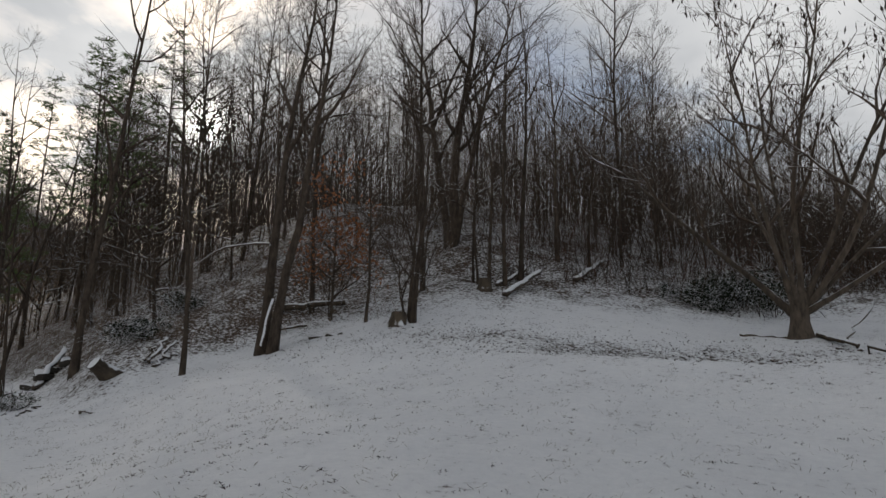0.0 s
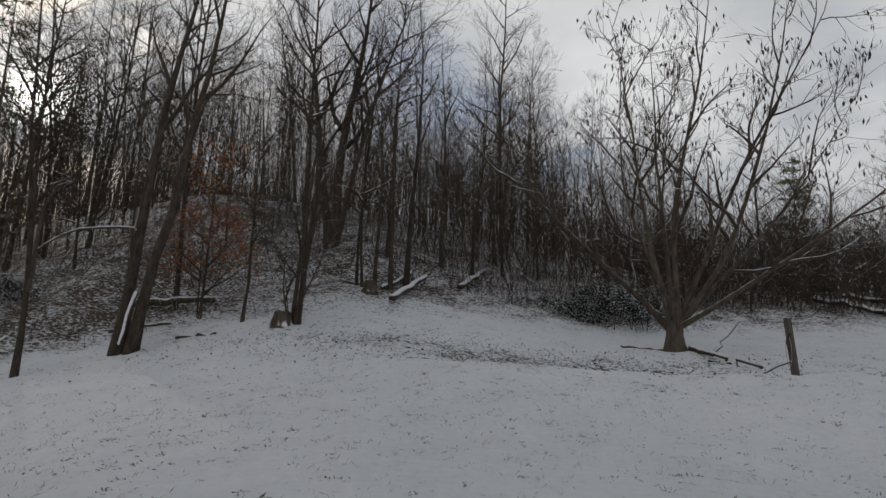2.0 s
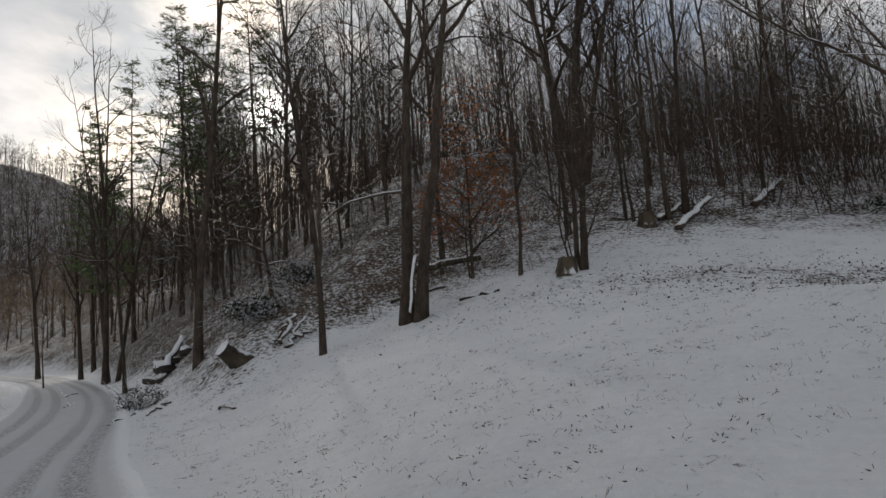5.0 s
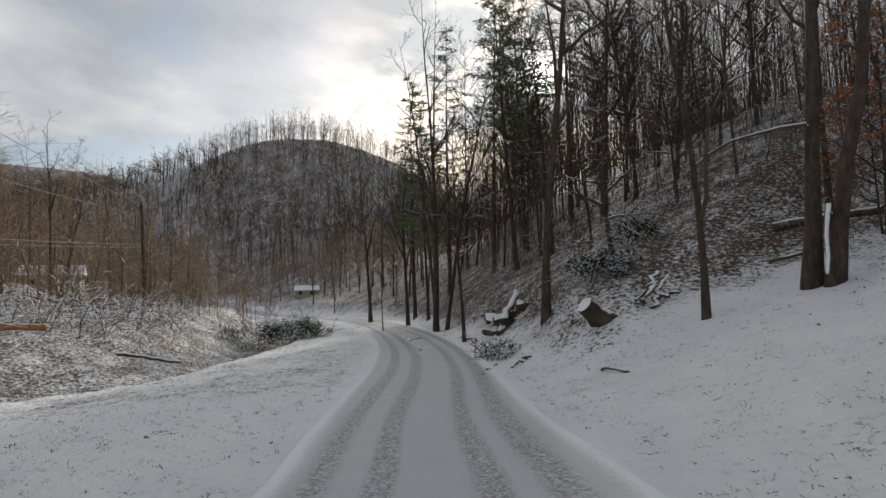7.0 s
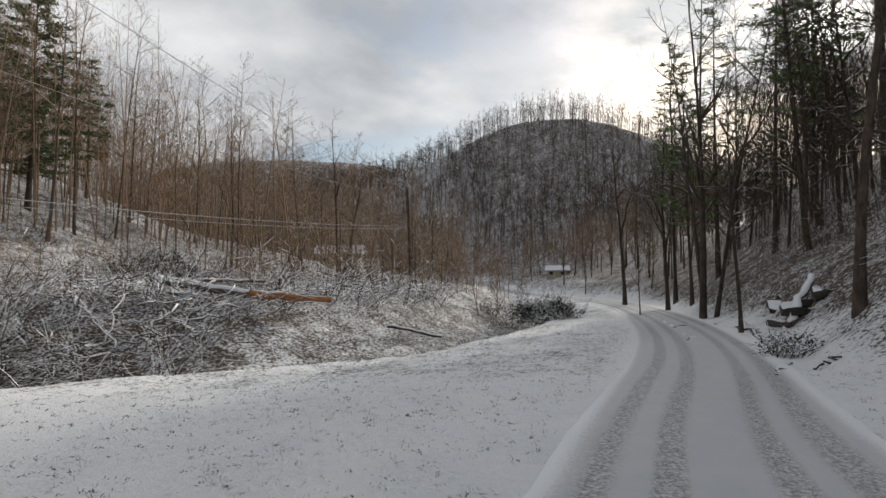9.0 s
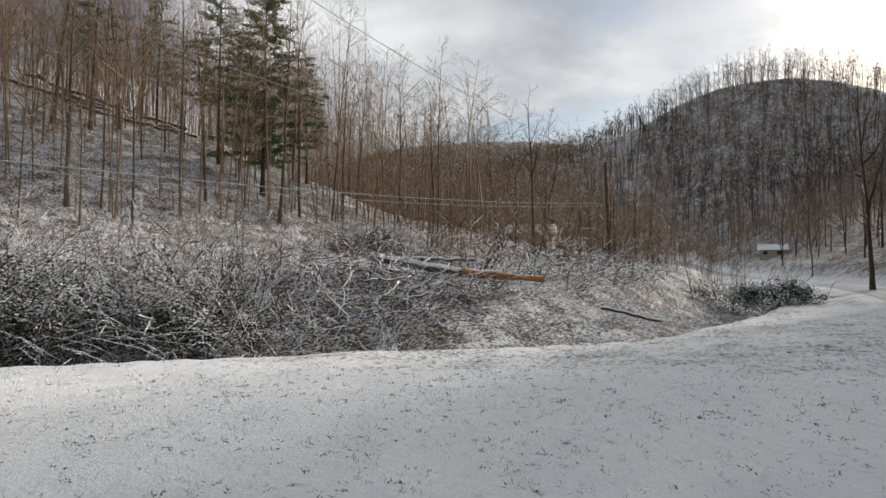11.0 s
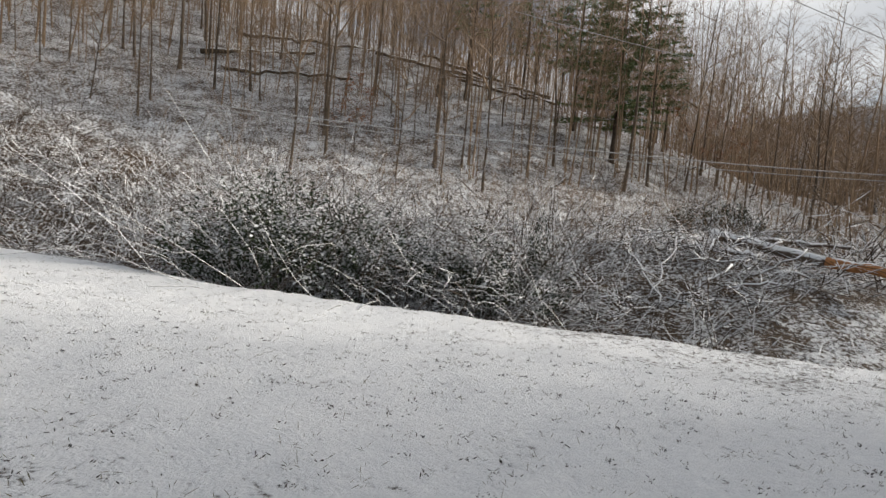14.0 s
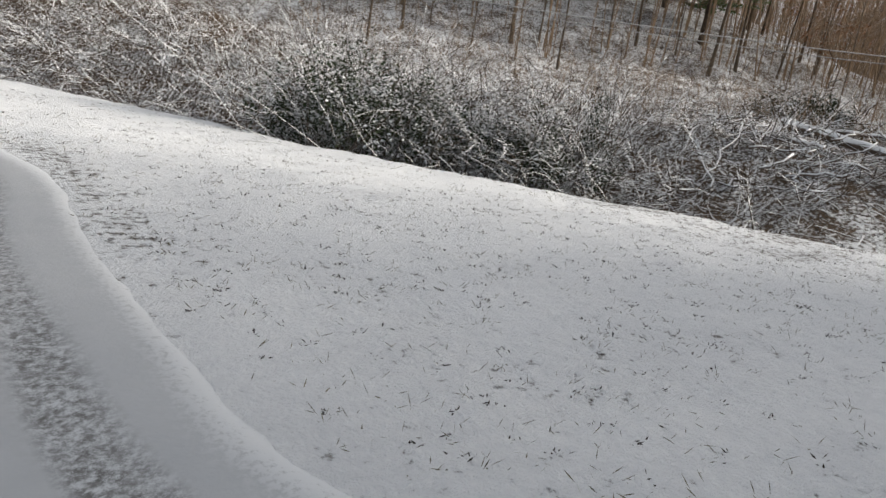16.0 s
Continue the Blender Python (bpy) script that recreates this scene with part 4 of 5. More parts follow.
# ---- bushes ----
def leafy_bush(name, seed, at, size, label, mat, leaves=5000, lumps_n=9, leaf=0.09, snow=0.5):
    rng = np.random.default_rng(seed)
    t = thing(name, *at, label, "bush")
    lv, st, sn = Geo(), Geo(), Geo()
    sx, sy, sz = size
    many = lumps_n * 2
    for n in range(many):
        th = rng.uniform(0, 6.28)
        k = math.sqrt(rng.uniform(0.02, 0.75))
        c = np.array([math.cos(th) * sx * k, math.sin(th) * sy * k, sz * (0.25 + 0.5 * rng.uniform(0.2, 1) * (1.05 - k * k))])
        r = np.array([sx, sy, sz]) * rng.uniform(0.16, 0.34)
        m = leaves // many
        d = rng.normal(0, 1, (m, 3))
        d /= np.linalg.norm(d, axis=1)[:, None]
        pos = c + d * r * rng.uniform(0.55, 1.08, (m, 1))
        pos[:, 2] = np.maximum(pos[:, 2], 0.02)
        a = d * (1, 1, 0.5) + rng.normal(0, 0.6, (m, 3)) + (0, 0, -0.1)
        a = a / np.linalg.norm(a, axis=1)[:, None] * rng.uniform(0.6, 1.4, (m, 1)) * leaf
        b = np.cross(a, rng.normal(0, 1, (m, 3)))
        b = b / np.linalg.norm(b, axis=1)[:, None] * leaf * 0.55
        load = d[:, 2] + 0.55 * lumps(pos[:, 0] + seed, pos[:, 1] + pos[:, 2], 0.32, seed) > 1.0 - snow
        lv.leaves(pos[~load], a[~load], b[~load])
        if load.any():
            flat = a[load] * (1, 1, 0.3) * 1.2
            sn.leaves(pos[load] + (0, 0, 0.02), flat, np.cross(flat, (0, 0, 1.0)) * 0.7)
        for _ in range(7):
            p = sprout(rng, (rng.normal(0, sx * 0.4), rng.normal(0, sy * 0.4), -0.1), (*(rng.normal(0, 0.7, 2)), 0.9), sz * rng.uniform(0.8, 1.6), 5, 0.16, -0.15)
            p[:, 2] = np.maximum(p[:, 2], -0.1)
            st.tube(p, np.linspace(0.016, 0.005, 6), 3)
    part("foliage", lv, mat, t, "small dark leaves")
    if sn.n:
        part("snow_load", sn, SNOWCAP, t, "snow lying on the leaves")
    part("stem_tangle", st, TWIG_SNOW, t, "arching bare stems")
    return t


SNOWCAP = snow_dusted("snow_cap", (0.5, 0.5, 0.5), (0.68, 0.68, 0.70), 6, 0.1, 0.2)
leafy_bush("evergreen_bush", 601, spot(LAST, 155.5, 14.6, 0.25), (3.2, 2.4, 4.3), "broad dark evergreen bush dusted with snow", LEAF_DARK, 15000, 18, 0.12)
leafy_bush("evergreen_bush", 602, spot(LAST, 143, 13.6, 0.3), (2.0, 1.6, 2.9), "low bramble mound heaped with snow", LEAF_DARK, 5000, 9)
leafy_bush("evergreen_bush", 603, spot(LAST, 136, 13.4, 0.3), (1.8, 1.5, 2.6), "low bramble mound heaped with snow", LEAF_DARK, 5000, 9)
leafy_bush("upright_shrub", 604, spot(LAST, 128.5, 14.0, 0.2), (0.7, 0.65, 2.9), "narrow dark evergreen shrub in the brambles", LEAF_DARK, 2200, 7, 0.07, 0.25)
leafy_bush("evergreen_bush", 605, spot(LAST, 131, 13.2, 0.3), (1.6, 1.3, 2.2), "low bramble mound heaped with snow", LEAF_DARK, 3600, 8)
leafy_bush("creek_bush", 606, spot((-6.24, 1.72), 83.4, 29.5, 0.2), (2.3, 2.0, 2.3), "rounded dark bush beside the creek", LEAF_DARK, 7000, 11, 0.11)
leafy_bush("vine_mound", 607, spot(LAST, 112, 29, 0.2), (2.6, 2.0, 2.4), "mound of vines covered with snow", LEAF_DARK, 6000, 10, 0.12)
leafy_bush("vine_mound", 608, spot(LAST, 107.5, 31, 0.2), (2.2, 2.0, 1.6), "low mound of vines covered with snow", LEAF_DARK, 4000, 8, 0.12)
leafy_bush("bank_bush", 609, spot((-6.24, 1.72), 88.6, 31, 0.2), (2.2, 2.0, 2.4), "twiggy bush over the ditch bank", LEAF_DARK, 3000, 9, 0.09)
leafy_bush("hedge_bush", 610, spot(FIRST, -7.0, 19.4, 0.3), (2.2, 1.3, 1.9), "dark evergreen bush behind the spreading tree", LEAF_DARK, 6500, 11, 0.09, 0.15)
leafy_bush("hedge_bush", 611, spot(FIRST, -2.5, 20.2, 0.3), (1.9, 1.2, 1.5), "dark evergreen bush at the wood's edge", LEAF_DARK, 4500, 9, 0.09, 0.15)
leafy_bush("bank_bush", 612, spot(MIDDLE, 61.0, 13.8, 0.2), (0.9, 0.7, 0.9), "brown tangle of roots and twigs by the lane", LEAF_DARK, 900, 6, 0.06, 0.2)
leafy_bush("bank_bush", 613, spot(MIDDLE, 50.5, 15.5, 0.2), (1.2, 1.0, 1.1), "low laurel on the wooded bank", LEAF_DARK, 2200, 7)
leafy_bush("bank_bush", 614, spot(MIDDLE, 47.0, 17.5, 0.2), (1.3, 1.0, 1.2), "low laurel on the wooded bank", LEAF_DARK, 2200, 7)


# ---- logs, stumps and branches on the ground ----
def log_thing(name, seed, a, b, radius, label, mat, segs=8, sides=10, bend=0.05, lift_a=0.0, lift_b=0.0, taper=0.8):
    """A log from a to b (places on the plan), its ends lifted off the ground."""
    rng = np.random.default_rng(seed)
    za, zb = H(*a) + lift_a, H(*b) + lift_b
    t = thing(name, a[0], a[1], za, label, "log")
    f = np.linspace(0, 1, segs + 1)[:, None]
    p = np.array([0, 0, radius * 0.75]) + f * (np.array([*lay(*b), zb]) - np.array([*lay(*a), za]))
    p[1:-1] += rng.normal(0, bend, (segs - 1, 3)) * (1, 1, 0.5)
    g = Geo()
    g.tube(p, radius * (1 - (1 - taper) * f[:, 0]) * rng.uniform(0.9, 1.08, segs + 1), sides, cap=True)
    part("trunk", g, mat, t)
    return t, p


# the leaning snowy log with its neighbours
log_thing("leaning_log", 701, polar(FIRST, 18.2, 17.4), polar(FIRST, 14.4, 19.2), 0.12, "snow-topped log lying up the slope", LOG_SNOW, lift_b=0.4)
log_thing("leaning_log", 702, polar(FIRST, 19.3, 18.6), polar(FIRST, 16.0, 19.6), 0.09, "thin snow-topped log beside a longer one", LOG_SNOW, lift_b=0.3)
log_thing("leaning_log", 703, polar(FIRST, 10.5, 19.6), polar(FIRST, 7.6, 20.8), 0.12, "short snow-topped log at the thicket", LOG_SNOW, lift_b=0.35)
log_thing("dark_log", 704, polar(FIRST, 44.0, 19.6), polar(FIRST, 36.6, 19.0), 0.13, "long dark log lying across the slope", LOG)
log_thing("dark_log", 705, polar(FIRST, 45.5, 18.0), polar(FIRST, 40.5, 17.6), 0.06, "thin dark branch on the snow", LOG, sides=6)
log_thing("dark_log", 706, polar(FIRST, 40.0, 15.6), polar(FIRST, 36.4, 15.2), 0.05, "thin dark branch on the snow", LOG, sides=6)
log_thing("dark_log", 707, polar(FIRST, 23.5, 19.5), polar(FIRST, 19.8, 19.2), 0.05, "thin dark branch on the snow", LOG, sides=6)
log_thing("dark_log", 708, polar(FIRST, -24, 27), polar(FIRST, -29.5, 25.5), 0.14, "snowy log under the thicket", LOG_SNOW)
log_thing("dark_log", 709, polar(FIRST, -26, 28), polar(FIRST, -31, 27.5), 0.12, "snowy log under the thicket", LOG_SNOW)
log_thing("fallen_branch", 710, polar(FIRST, -6.6, 15.5), polar(FIRST, -11.0, 15.5), 0.05, "dark branch at the foot of the spreading tree", LOG, sides=6, bend=0.06)
log_thing("fallen_branch", 711, polar(FIRST, -13.2, 15.6), polar(FIRST, -16.2, 14.7), 0.09, "thick dark branch at the foot of the spreading tree", LOG, sides=7, bend=0.08, taper=0.5)
log_thing("fallen_branch", 712, polar(FIRST, -14.8, 14.7), polar(FIRST, -19.0, 14.4), 0.045, "crooked dark branch on the snow", LOG, sides=6, bend=0.1)
log_thing("fallen_branch", 713, polar(FIRST, -15.5, 15.2), polar(FIRST, -17.4, 16.0), 0.025, "thin stick leaning out of the snow", LOG, sides=5, lift_b=0.9)
log_thing("bank_log", 714, polar(MIDDLE, 61.2, 16.8), polar(MIDDLE, 59.2, 18.2), 0.12, "pale log leaning on the rock ledge", LOG_SNOW, lift_b=0.45)
for n, (az0, d0, az1, d1, r, up) in enumerate(((47.6, 13.0, 46.2, 13.4, 0.07, 0.5), (47.0, 12.8, 45.3, 13.6, 0.05, 0.35), (46.8, 13.2, 44.6, 13.0, 0.06, 0.15), (48.2, 13.2, 46.8, 12.7, 0.045, 0.6))):
    log_thing("brush_pile_log", 720 + n, polar(MIDDLE, az0, d0), polar(MIDDLE, az1, d1), r, "snowy stick in a heap on the bank", LOG_SNOW, sides=6, lift_b=up)
for n, (az0, d0, az1, d1, r) in enumerate(((50, 9.5, 53, 10.6, 0.025), (63, 11, 61.5, 12.6, 0.03), (58, 12.6, 60, 12.0, 0.03), (70, 16.5, 69, 17.6, 0.035))):
    log_thing("fallen_branch", 730 + n, polar(MIDDLE, az0, d0), polar(MIDDLE, az1, d1), r, "dark stick on the snowy bank", LOG, sides=5, bend=0.06)

# the split trunk on the far bank
a, b = polar(LAST, 112.0, 19.5), polar(LAST, 103.5, 17.6)
c = polar(LAST, 97.3, 17.4)
log_thing("fallen_tree", 741, a, b, 0.20, "fallen trunk topped with snow among brambles", LOG_SNOW, lift_a=0.35, lift_b=0.4)
log_thing("split_trunk", 742, b, c, 0.18, "split trunk showing raw orange wood", WOOD_RAW, lift_a=0.42, lift_b=1.0, taper=0.55)
log_thing("sawn_log", 743, polar(LAST, 110.2, 17.0), polar(LAST, 107.6, 17.0), 0.13, "short sawn log half under snow", LOG_SNOW, lift_a=0.15, lift_b=0.15)
log_thing("fallen_tree", 744, polar(LAST, 108.5, 20.6), polar(LAST, 102.5, 20), 0.09, "thin trunk topped with snow", LOG_SNOW, lift_a=0.6, lift_b=0.5, sides=7)
log_thing("fallen_tree", 745, polar(LAST, 93.0, 18.2), polar(LAST, 88.0, 18.8), 0.08, "thin trunk topped with snow on the bank", LOG_SNOW, lift_a=0.3, lift_b=0.2, sides=7)
rng_b = np.random.default_rng(750)
for n in range(16):
    az0, d0 = rng_b.uniform(106, 121), rng_b.uniform(13.5, 18)
    p0 = polar(LAST, az0, d0)
    p1 = polar(p0, rng_b.uniform(20, 160), rng_b.uniform(1.2, 2.8))
    log_thing("fallen_branch", 760 + n, p0, p1, rng_b.uniform(0.025, 0.05), "snowy bough heaped on the bank", LOG_SNOW, sides=5, bend=0.1,
              lift_a=rng_b.uniform(0.1, 0.6), lift_b=rng_b.uniform(0.2, 0.9))
for n, (az0, d0, az1, d1, r) in enumerate(((166, 45, 156, 48, 0.20), (164, 42, 152, 41.5, 0.14), (150, 50, 140, 51, 0.18), (143, 51, 131, 49, 0.20), (142, 49, 130, 47.5, 0.18), (141, 47, 132, 46, 0.16),
                                           (145, 55, 131, 53, 0.18), (163, 50, 150, 52, 0.16))):
    log_thing("hillside_log", 790 + n, polar(LAST, az0, d0), polar(LAST, az1, d1), r, "long dark log lying on the wooded hillside", LOG, segs=12, bend=0.15, lift_a=0.1, lift_b=0.1)


def stump(name, seed, at, radius, tall, label, tilt=(0, 0), top=WOOD_CUT):
    rng = np.random.default_rng(seed)
    t = thing(name, *at, label, "stump")
    n = 14
    wob = 1 + 0.14 * rng.normal(0, 1, n)
    g, tp = Geo(), Geo()
    ang = np.arange(n) * 2 * np.pi / n
    rings = []
    for f, k in ((-0.3, 1.55), (0.0, 1.35), (0.3, 1.08), (0.75, 1.0), (1.0, 0.97)):
        r = radius * k * (1 + (wob - 1) * (1.4 - f))
        rings.append(np.stack([r * np.cos(ang) + tilt[0] * f * tall, r * np.sin(ang) + tilt[1] * f * tall, np.full(n, f * tall) + (0.06 * rng.normal(0, 1, n) if 0 < f < 1 else 0)], 1))
    v = np.concatenate(rings)
    q = [(i * n + j, i * n + (j + 1) % n, (i + 1) * n + (j + 1) % n, (i + 1) * n + j) for i in range(4) for j in range(n)]
    g.add(v, np.array(q))
    c = rings[-1].mean(0) + (0, 0, 0.006)
    r2 = rings[-1] * (1, 1, 1) + (0, 0, 0.006)
    v2 = np.concatenate([r2, c[None]])
    tp.add(v2, np.array([(n, j, (j + 1) % n, (j + 2) % n) for j in range(0, n, 2)]))
    part("bole", g, LOG, t)
    part("cut_face", tp, top, t, "snow-covered sawn face")
    return t


stump("cut_stump", 801, spot(FIRST, 30.0, 14.8), 0.19, 0.4, "weathered stump beside a clump of stems", top=LOG)
stump("leaning_stump", 802, spot(MIDDLE, 51.2, 12.6, 0.0), 0.21, 0.62, "thick sawn stump leaning out of the bank", (0, 0), SNOWCAP).rotation_euler = (radians(52), 0, radians(8))
stump("cut_stump", 803, spot(FIRST, 20.6, 18.2), 0.22, 0.42, "dark broken stump at the wood's edge", top=LOG)


# ---- rock ledge on the bank ----
def ledge(name, seed, at, size, turn, label):
    rng = np.random.default_rng(seed)
    bm = bmesh.new()
    for n in range(5):
        m = pose(rng.normal(0, size[0] * 0.22), rng.normal(0, size[1] * 0.15) + n * 0.14 * size[1], size[2] * (n + 0.2) / 5, rng.normal(0, 5), rng.normal(0, 5), rng.normal(0, 9))
        sc = Matrix.Diagonal((size[0] * rng.uniform(0.6, 1.0), size[1] * rng.uniform(0.6, 1.0), size[2] * rng.uniform(0.16, 0.26), 1))
        bmesh.ops.create_cube(bm, size=1.0, matrix=m @ sc)
    bmesh.ops.subdivide_edges(bm, edges=bm.edges[:], cuts=3, use_grid_fill=True)
    for v in bm.verts:
        d = noise.noise_vector(v.co * 1.7 + Vector((seed, 0, 0))) * 0.2 + noise.noise_vector(v.co * 5.0) * 0.07
        v.co += d
    me = bpy.data.meshes.new(name)
    bm.to_mesh(me)
    bm.free()
    me.materials.append(ROCK)
    ob = new(name, me)
    ob.matrix_world = pose(*lay(at[0], at[1]), at[2] - 0.38, 0, 0, turn)
    return tagged(ob, label, "rock")


for n, (az, d, sx, sz) in enumerate(((70.5, 22.0, 2.0, 0.8), (68.2, 20.6, 2.2, 1.0), (65.6, 19.0, 2.0, 1.1), (63.4, 17.6, 1.8, 1.3), (60.6, 17.3, 1.9, 1.5), (58.4, 17.0, 1.4, 1.2), (62, 20.0, 2.0, 1.0))):
    ledge("rock_ledge", 810 + n, spot(MIDDLE, az, d + 0.9, 0.1), (sx, 1.0, sz * 0.55), -27, "dark layered rock ledge dusted with snow")


# ---- fence post ----
def fence_post():
    at = spot(FIRST, -21.5, 12.4)
    t = thing("fence_post", *at, "leaning weathered wooden fence post with wire", "post")
    bm = bmesh.new()
    bmesh.ops.create_cone(bm, cap_ends=True, segments=10, radius1=0.085, radius2=0.075, depth=2.1, matrix=pose(-0.02, 0, 0.55, 0, -3.5, 0))
    bmesh.ops.bevel(bm, geom=[e for e in bm.edges if e.calc_face_angle(0) > 0.9], offset=0.012, segments=2, affect="EDGES")
    part("post", bm, POST, t)
    g = Geo()
    ang = np.linspace(0, 6.28, 17)
    g.tube(np.stack([-0.10 + 0.05 * np.cos(ang), -0.09 + 0 * ang, 0.95 + 0.30 * np.sin(ang)], 1), np.full(17, 0.006), 5)
    part("wire_coil", g, CABLE, t, "loop of grey wire")
    g = Geo()
    g.tube([(-0.06, -0.09, 1.3), (-0.13, -0.11, 1.1), (-0.08, -0.12, 0.9)], (0.014, 0.014, 0.012), 6)
    part("strap", g, LEAF_DEAD, t, "dark strap")
    g = Geo()
    g.tube([(-0.05, -0.05, 0.75), (-0.30, -0.15, 0.65), (-0.55, -0.2, 0.5)], (0.022, 0.020, 0.015), 6)
    part("brace", g, LOG, t, "short dark stick")


fence_post()


# ---- utility pole and cables ----
CABLE_HIGH, CABLE_MID, CABLE_LOW = (-27.22, -17.53, 13.51), (-25.89, -24.17, 11.68), (-10.75, -26.05, 5.17)


def utility_pole():
    x, y = polar((-6.24, 1.72), 97.9, 46)
    z = H(x, y)
    t = thing("utility_pole", x, y, z, "dark wooden utility pole with service cables", "utility pole")
    top = 10.4 - z
    bm = bmesh.new()
    bmesh.ops.create_cone(bm, cap_ends=True, segments=12, radius1=0.17, radius2=0.12, depth=top + 1, matrix=pose(0.0, 0.18, (top - 1) / 2, 3.0, 0, 0))
    part("pole", bm, POLE, t)
    bm = bmesh.new()
    bmesh.ops.create_cone(bm, cap_ends=True, segments=8, radius1=0.06, radius2=0.05, depth=0.35, matrix=pose(0.12, -0.02, top * 0.55, 60, 0, 30))
    part("insulator", bm, CABLE, t, "pale insulator")
    bm = bmesh.new()
    bmesh.ops.create_cone(bm, cap_ends=True, segments=8, radius1=0.04, radius2=0.03, depth=0.3, matrix=pose(0, -0.1, top - 0.1, 0, 0, 0))
    part("insulator", bm, CABLE, t, "pale insulator")
    wx, wy = lay(x, y)
    runs = [((wx, wy, 10.2), CABLE_HIGH, 0.5, 0.018), ((wx, wy, 9.3), CABLE_MID, 0.6, 0.014), ((wx, wy, 6.9), CABLE_LOW, 0.7, 0.024),
            ((wx, wy, 6.7), (CABLE_LOW[0], CABLE_LOW[1], CABLE_LOW[2] - 0.14), 0.85, 0.02), ((wx, wy, 6.7), (*lay(*polar((x, y), 60, 30)), 4.1), 0.6, 0.02)]
    for a, b, sag, radius in runs:
        f = np.linspace(0, 1, 41)
        p = np.array(a) + f[:, None] * (np.array(b) - np.array(a))
        p[:, 2] -= 4 * sag * f * (1 - f)
        g = Geo()
        g.tube(p, np.full(41, radius), 5)
        me = g.mesh("cable")
        me.materials.append(CABLE)
        tagged(new("cable", me), "overhead cable strung from the utility pole", "cable", "cables")


utility_pole()


# ---- small houses down the valley ----
def house(name, at, size, turn, label):
    w, d, h, rise = size
    t = thing(name, *at, label, "house")
    t.rotation_euler = (0, 0, radians(turn))
    bm = bmesh.new()
    bmesh.ops.create_cube(bm, size=1.0, matrix=pose(0, 0, h / 2 - 0.3) @ Matrix.Diagonal((w, d, h + 0.6, 1)))
    part("wall", bm, SIDING, t, "pale yellow siding")
    bm = bmesh.new()
    o = 0.35
    v = [bm.verts.new(c) for c in ((-w / 2 - o, -d / 2 - o, h), (w / 2 + o, -d / 2 - o, h), (w / 2 + o, 0, h + rise), (-w / 2 - o, 0, h + rise), (-w / 2 - o, d / 2 + o, h), (w / 2 + o, d / 2 + o, h))]
    bm.faces.new((v[0], v[1], v[2], v[3]))
    bm.faces.new((v[3], v[2], v[5], v[4]))
    bm.faces.new((v[0], v[3], v[4]))
    bm.faces.new((v[1], v[5], v[2]))
    bm.faces.new((v[0], v[4], v[5], v[1]))
    part("roof", bm, ROOF, t, "roof under snow")
    for k in (-0.28, 0.28):
        bm = bmesh.new()
        bmesh.ops.create_cube(bm, size=1.0, matrix=pose(k * w, -d / 2 - 0.01, h * 0.55) @ Matrix.Diagonal((0.6, 0.06, 0.5, 1)))
        part("window", bm, GLASS_DARK, t, "dark window")


house("small_house", spot((-6.24, 1.72), 82.4, 88), (3.4, 3.0, 1.0, 0.9), 84, "low pale yellow house with a snowy roof")
house("small_house", spot((-6.24, 1.72), 101.8, 72), (6.0, 4.5, 1.8, 1.3), 100, "low house with a broad snowy roof behind brush")


# ---- trees on the sunlit side ----
pine_tree("pine", 901, 17, 0.22, 5.8, 0.14, "large green pine at the foot of the hillside", spot(LAST, 123.5, 37), 1.5, "pines")
pine_tree("pine", 902, 16, 0.18, 3.8, 0.28, "tall green pine beside a larger one", spot(LAST, 128, 41), 1.1, "pines")
pine_tree("pine", 903, 15, 0.16, 2.8, 0.35, "tall green pine among bare trees", spot(LAST, 140, 42), 0.9, "pines")
pine_tree("pine", 904, 13, 0.15, 2.6, 0.3, "green pine among bare trees", spot(LAST, 134, 47), 0.9, "pines")
pine_tree("pine", 905, 12, 0.14, 2.4, 0.3, "green pine among bare trees", spot(LAST, 118.5, 46), 0.9, "pines")
pine_tree("pine", 906, 9, 0.14, 2.6, 0.15, "broad pine beyond the spreading tree", spot(FIRST, -23, 38), 1.0, "pines")
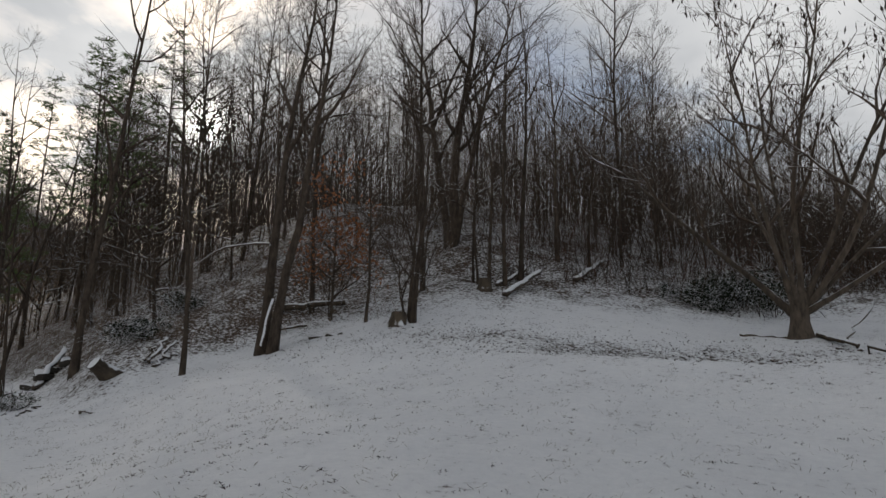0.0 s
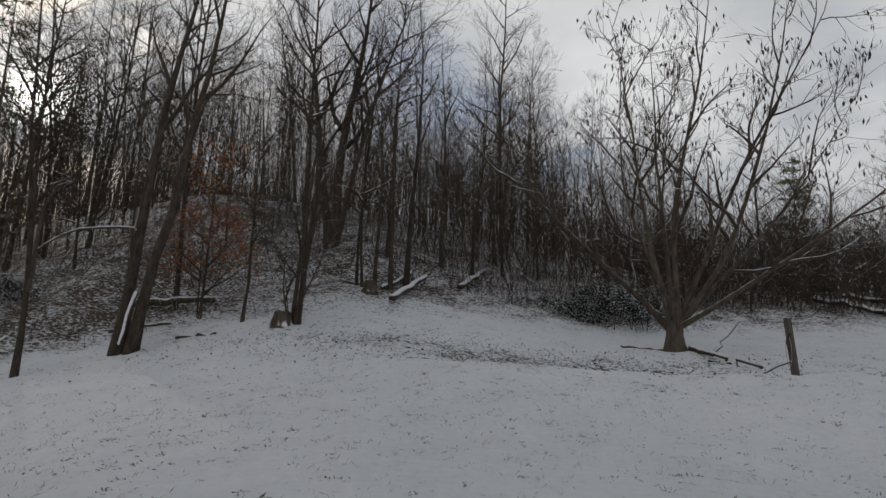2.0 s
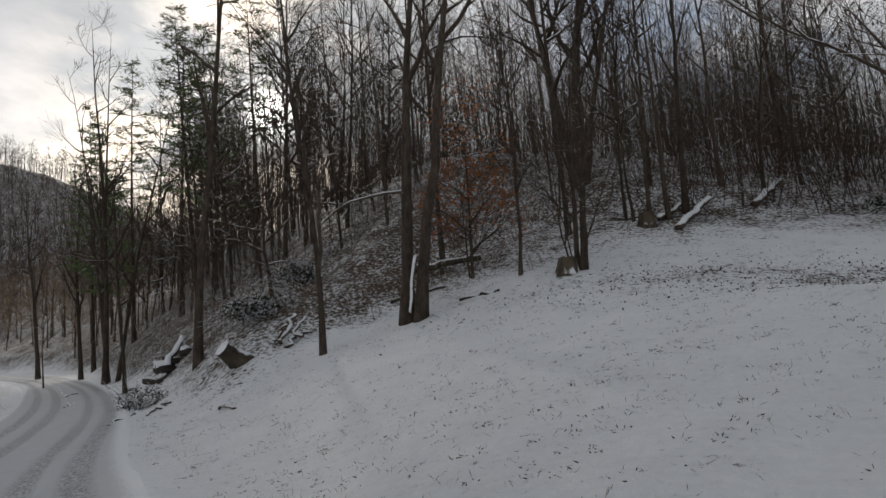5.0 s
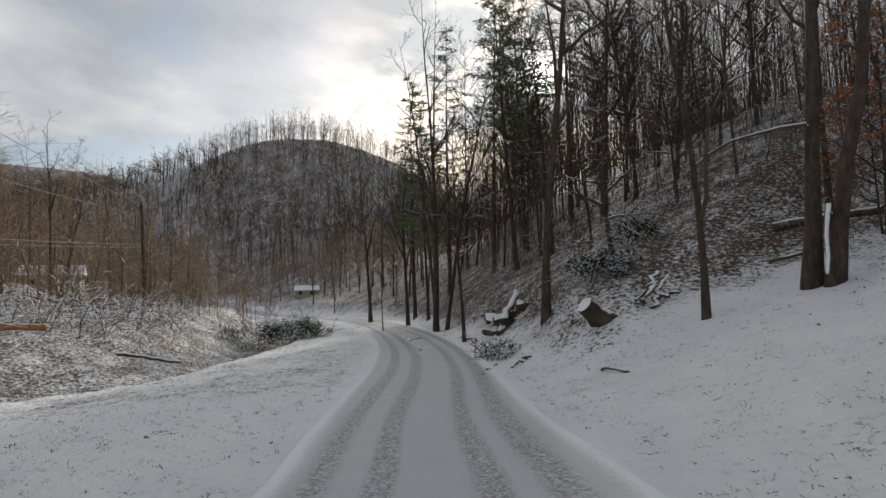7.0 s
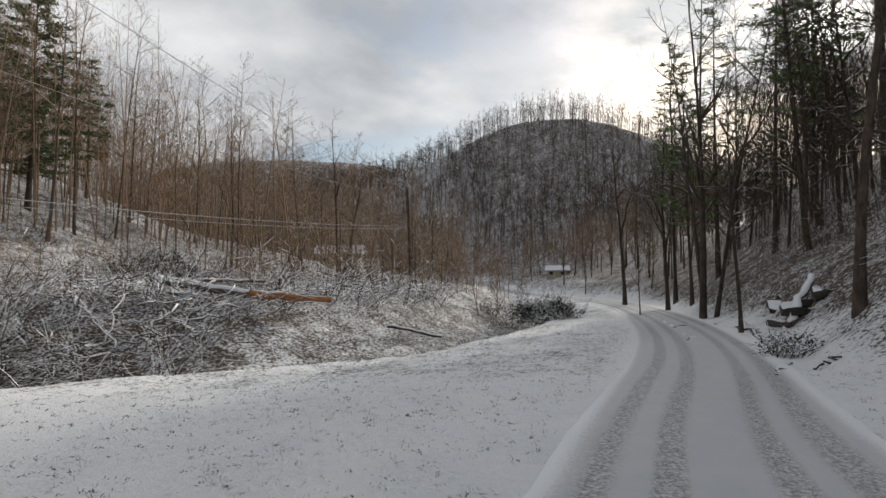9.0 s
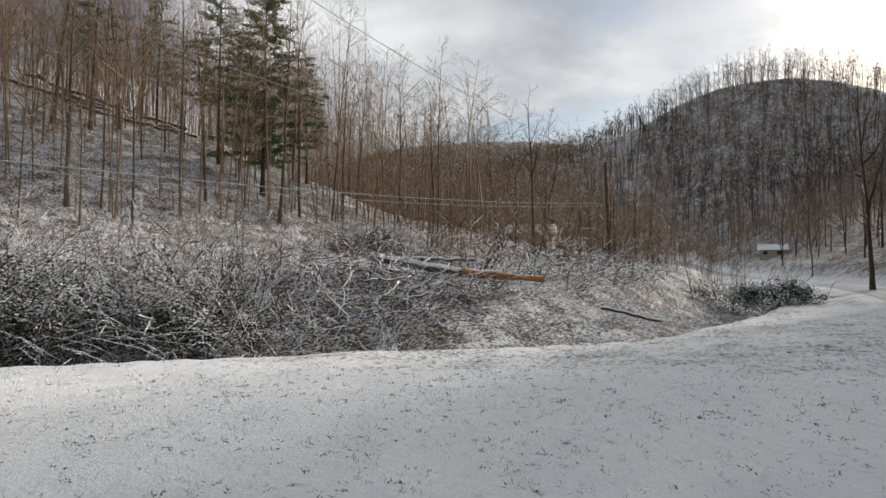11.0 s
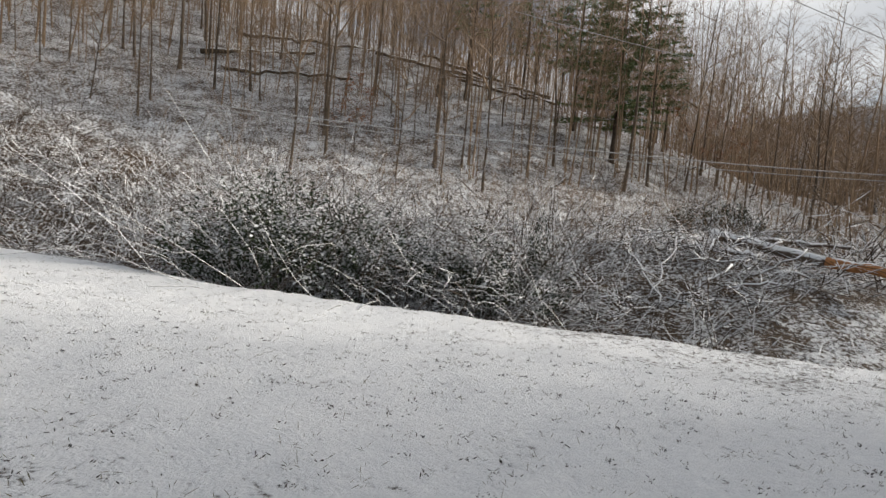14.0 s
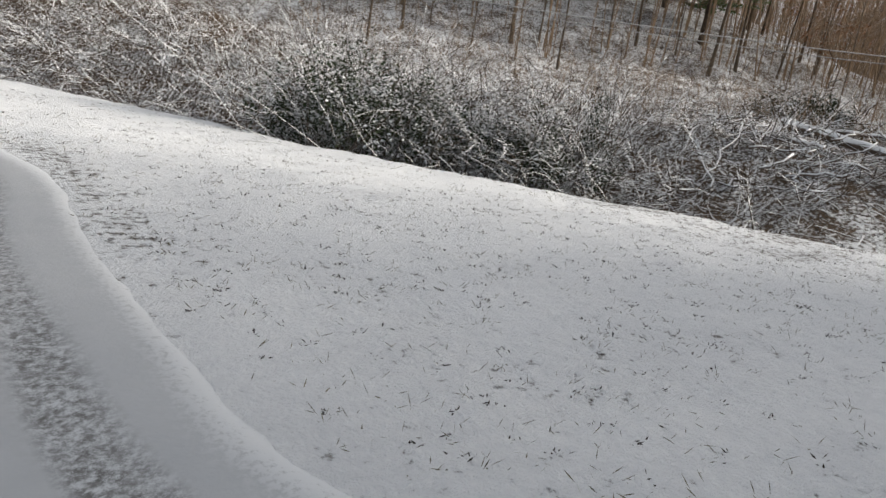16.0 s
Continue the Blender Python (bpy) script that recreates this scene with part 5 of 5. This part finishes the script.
bare_tree("lone_tree", 911, [(13, 0.17, 0.0, 0.05, 0, 0), (11, 0.12, 0.0, 0.16, 0.1, 0.2)], "lone bare tree with a thin broken crown", limb=11, start=0.4, reach=2.0, spread=0.7, at=spot(LAST, 99.3, 41),
          bark=BARK_PALE, wander=0.06, kids=5, twigs=3)
bare_tree("lone_tree", 912, [(12.5, 0.12, 0.0, 0.0, 0, 0)], "tall pale tree with fine twigs", limb=16, start=0.3, reach=2.2, at=spot(LAST, 106.0, 40), bark=BARK_PALE, twig=TWIG_TAN_SUN, kids=6, twigs=5)
rng_r = np.random.default_rng(920)
for n, (az, d) in enumerate(((151, 31), (113, 40), (111, 38), (126, 40), (116, 41))):
    tips = []
    t = bare_tree("russet_sapling", 921 + n, [(4.2 + n % 3, 0.06, 0.02, 0, 0, 0)], "young tree holding russet dead leaves on the hillside", limb=13, start=0.2, reach=1.4, spread=1.0, lift=0.03,
                  tips=tips, at=spot(LAST, az, d), bark=BARK_SUN, twig=TWIG_TAN_SUN)
    russet(t, tips, 0.55, rng_r)


# ---- mud in the ditch ----
def ditch_mud():
    g = Geo()
    pts = rounded(DITCH_LINE, 3)
    k = (pts[:, 0] < -17) & (pts[:, 0] > -50)
    pts = pts[k]
    seg = np.r_[0, np.cumsum(np.hypot(*np.diff(pts, axis=0).T))]
    at = np.arange(0, seg[-1], 0.3)
    x, y = np.interp(at, seg, pts[:, 0]), np.interp(at, seg, pts[:, 1])
    tx, ty = np.gradient(x), np.gradient(y)
    ln = np.hypot(tx, ty)
    wd = 0.22 + 0.12 * lumps(at, at * 0, 1.1, 21)
    rows = []
    for side in (-1, 1):
        px, py = x + side * ty / ln * wd, y - side * tx / ln * wd
        rows.append(np.stack([px, py, height(px, py) + 0.05], 1))
    v = np.stack(rows, 1).reshape(-1, 3)
    i = np.arange(len(at) - 1) * 2
    g.add(v, np.stack([i, i + 1, i + 3, i + 2], 1))
    me = g.mesh("ditch_water", laid=True)
    me.materials.append(CLAY)
    tagged(new("ditch_water", me), "dark wet trickle in the ditch", "water", kind="structure")


ditch_mud()
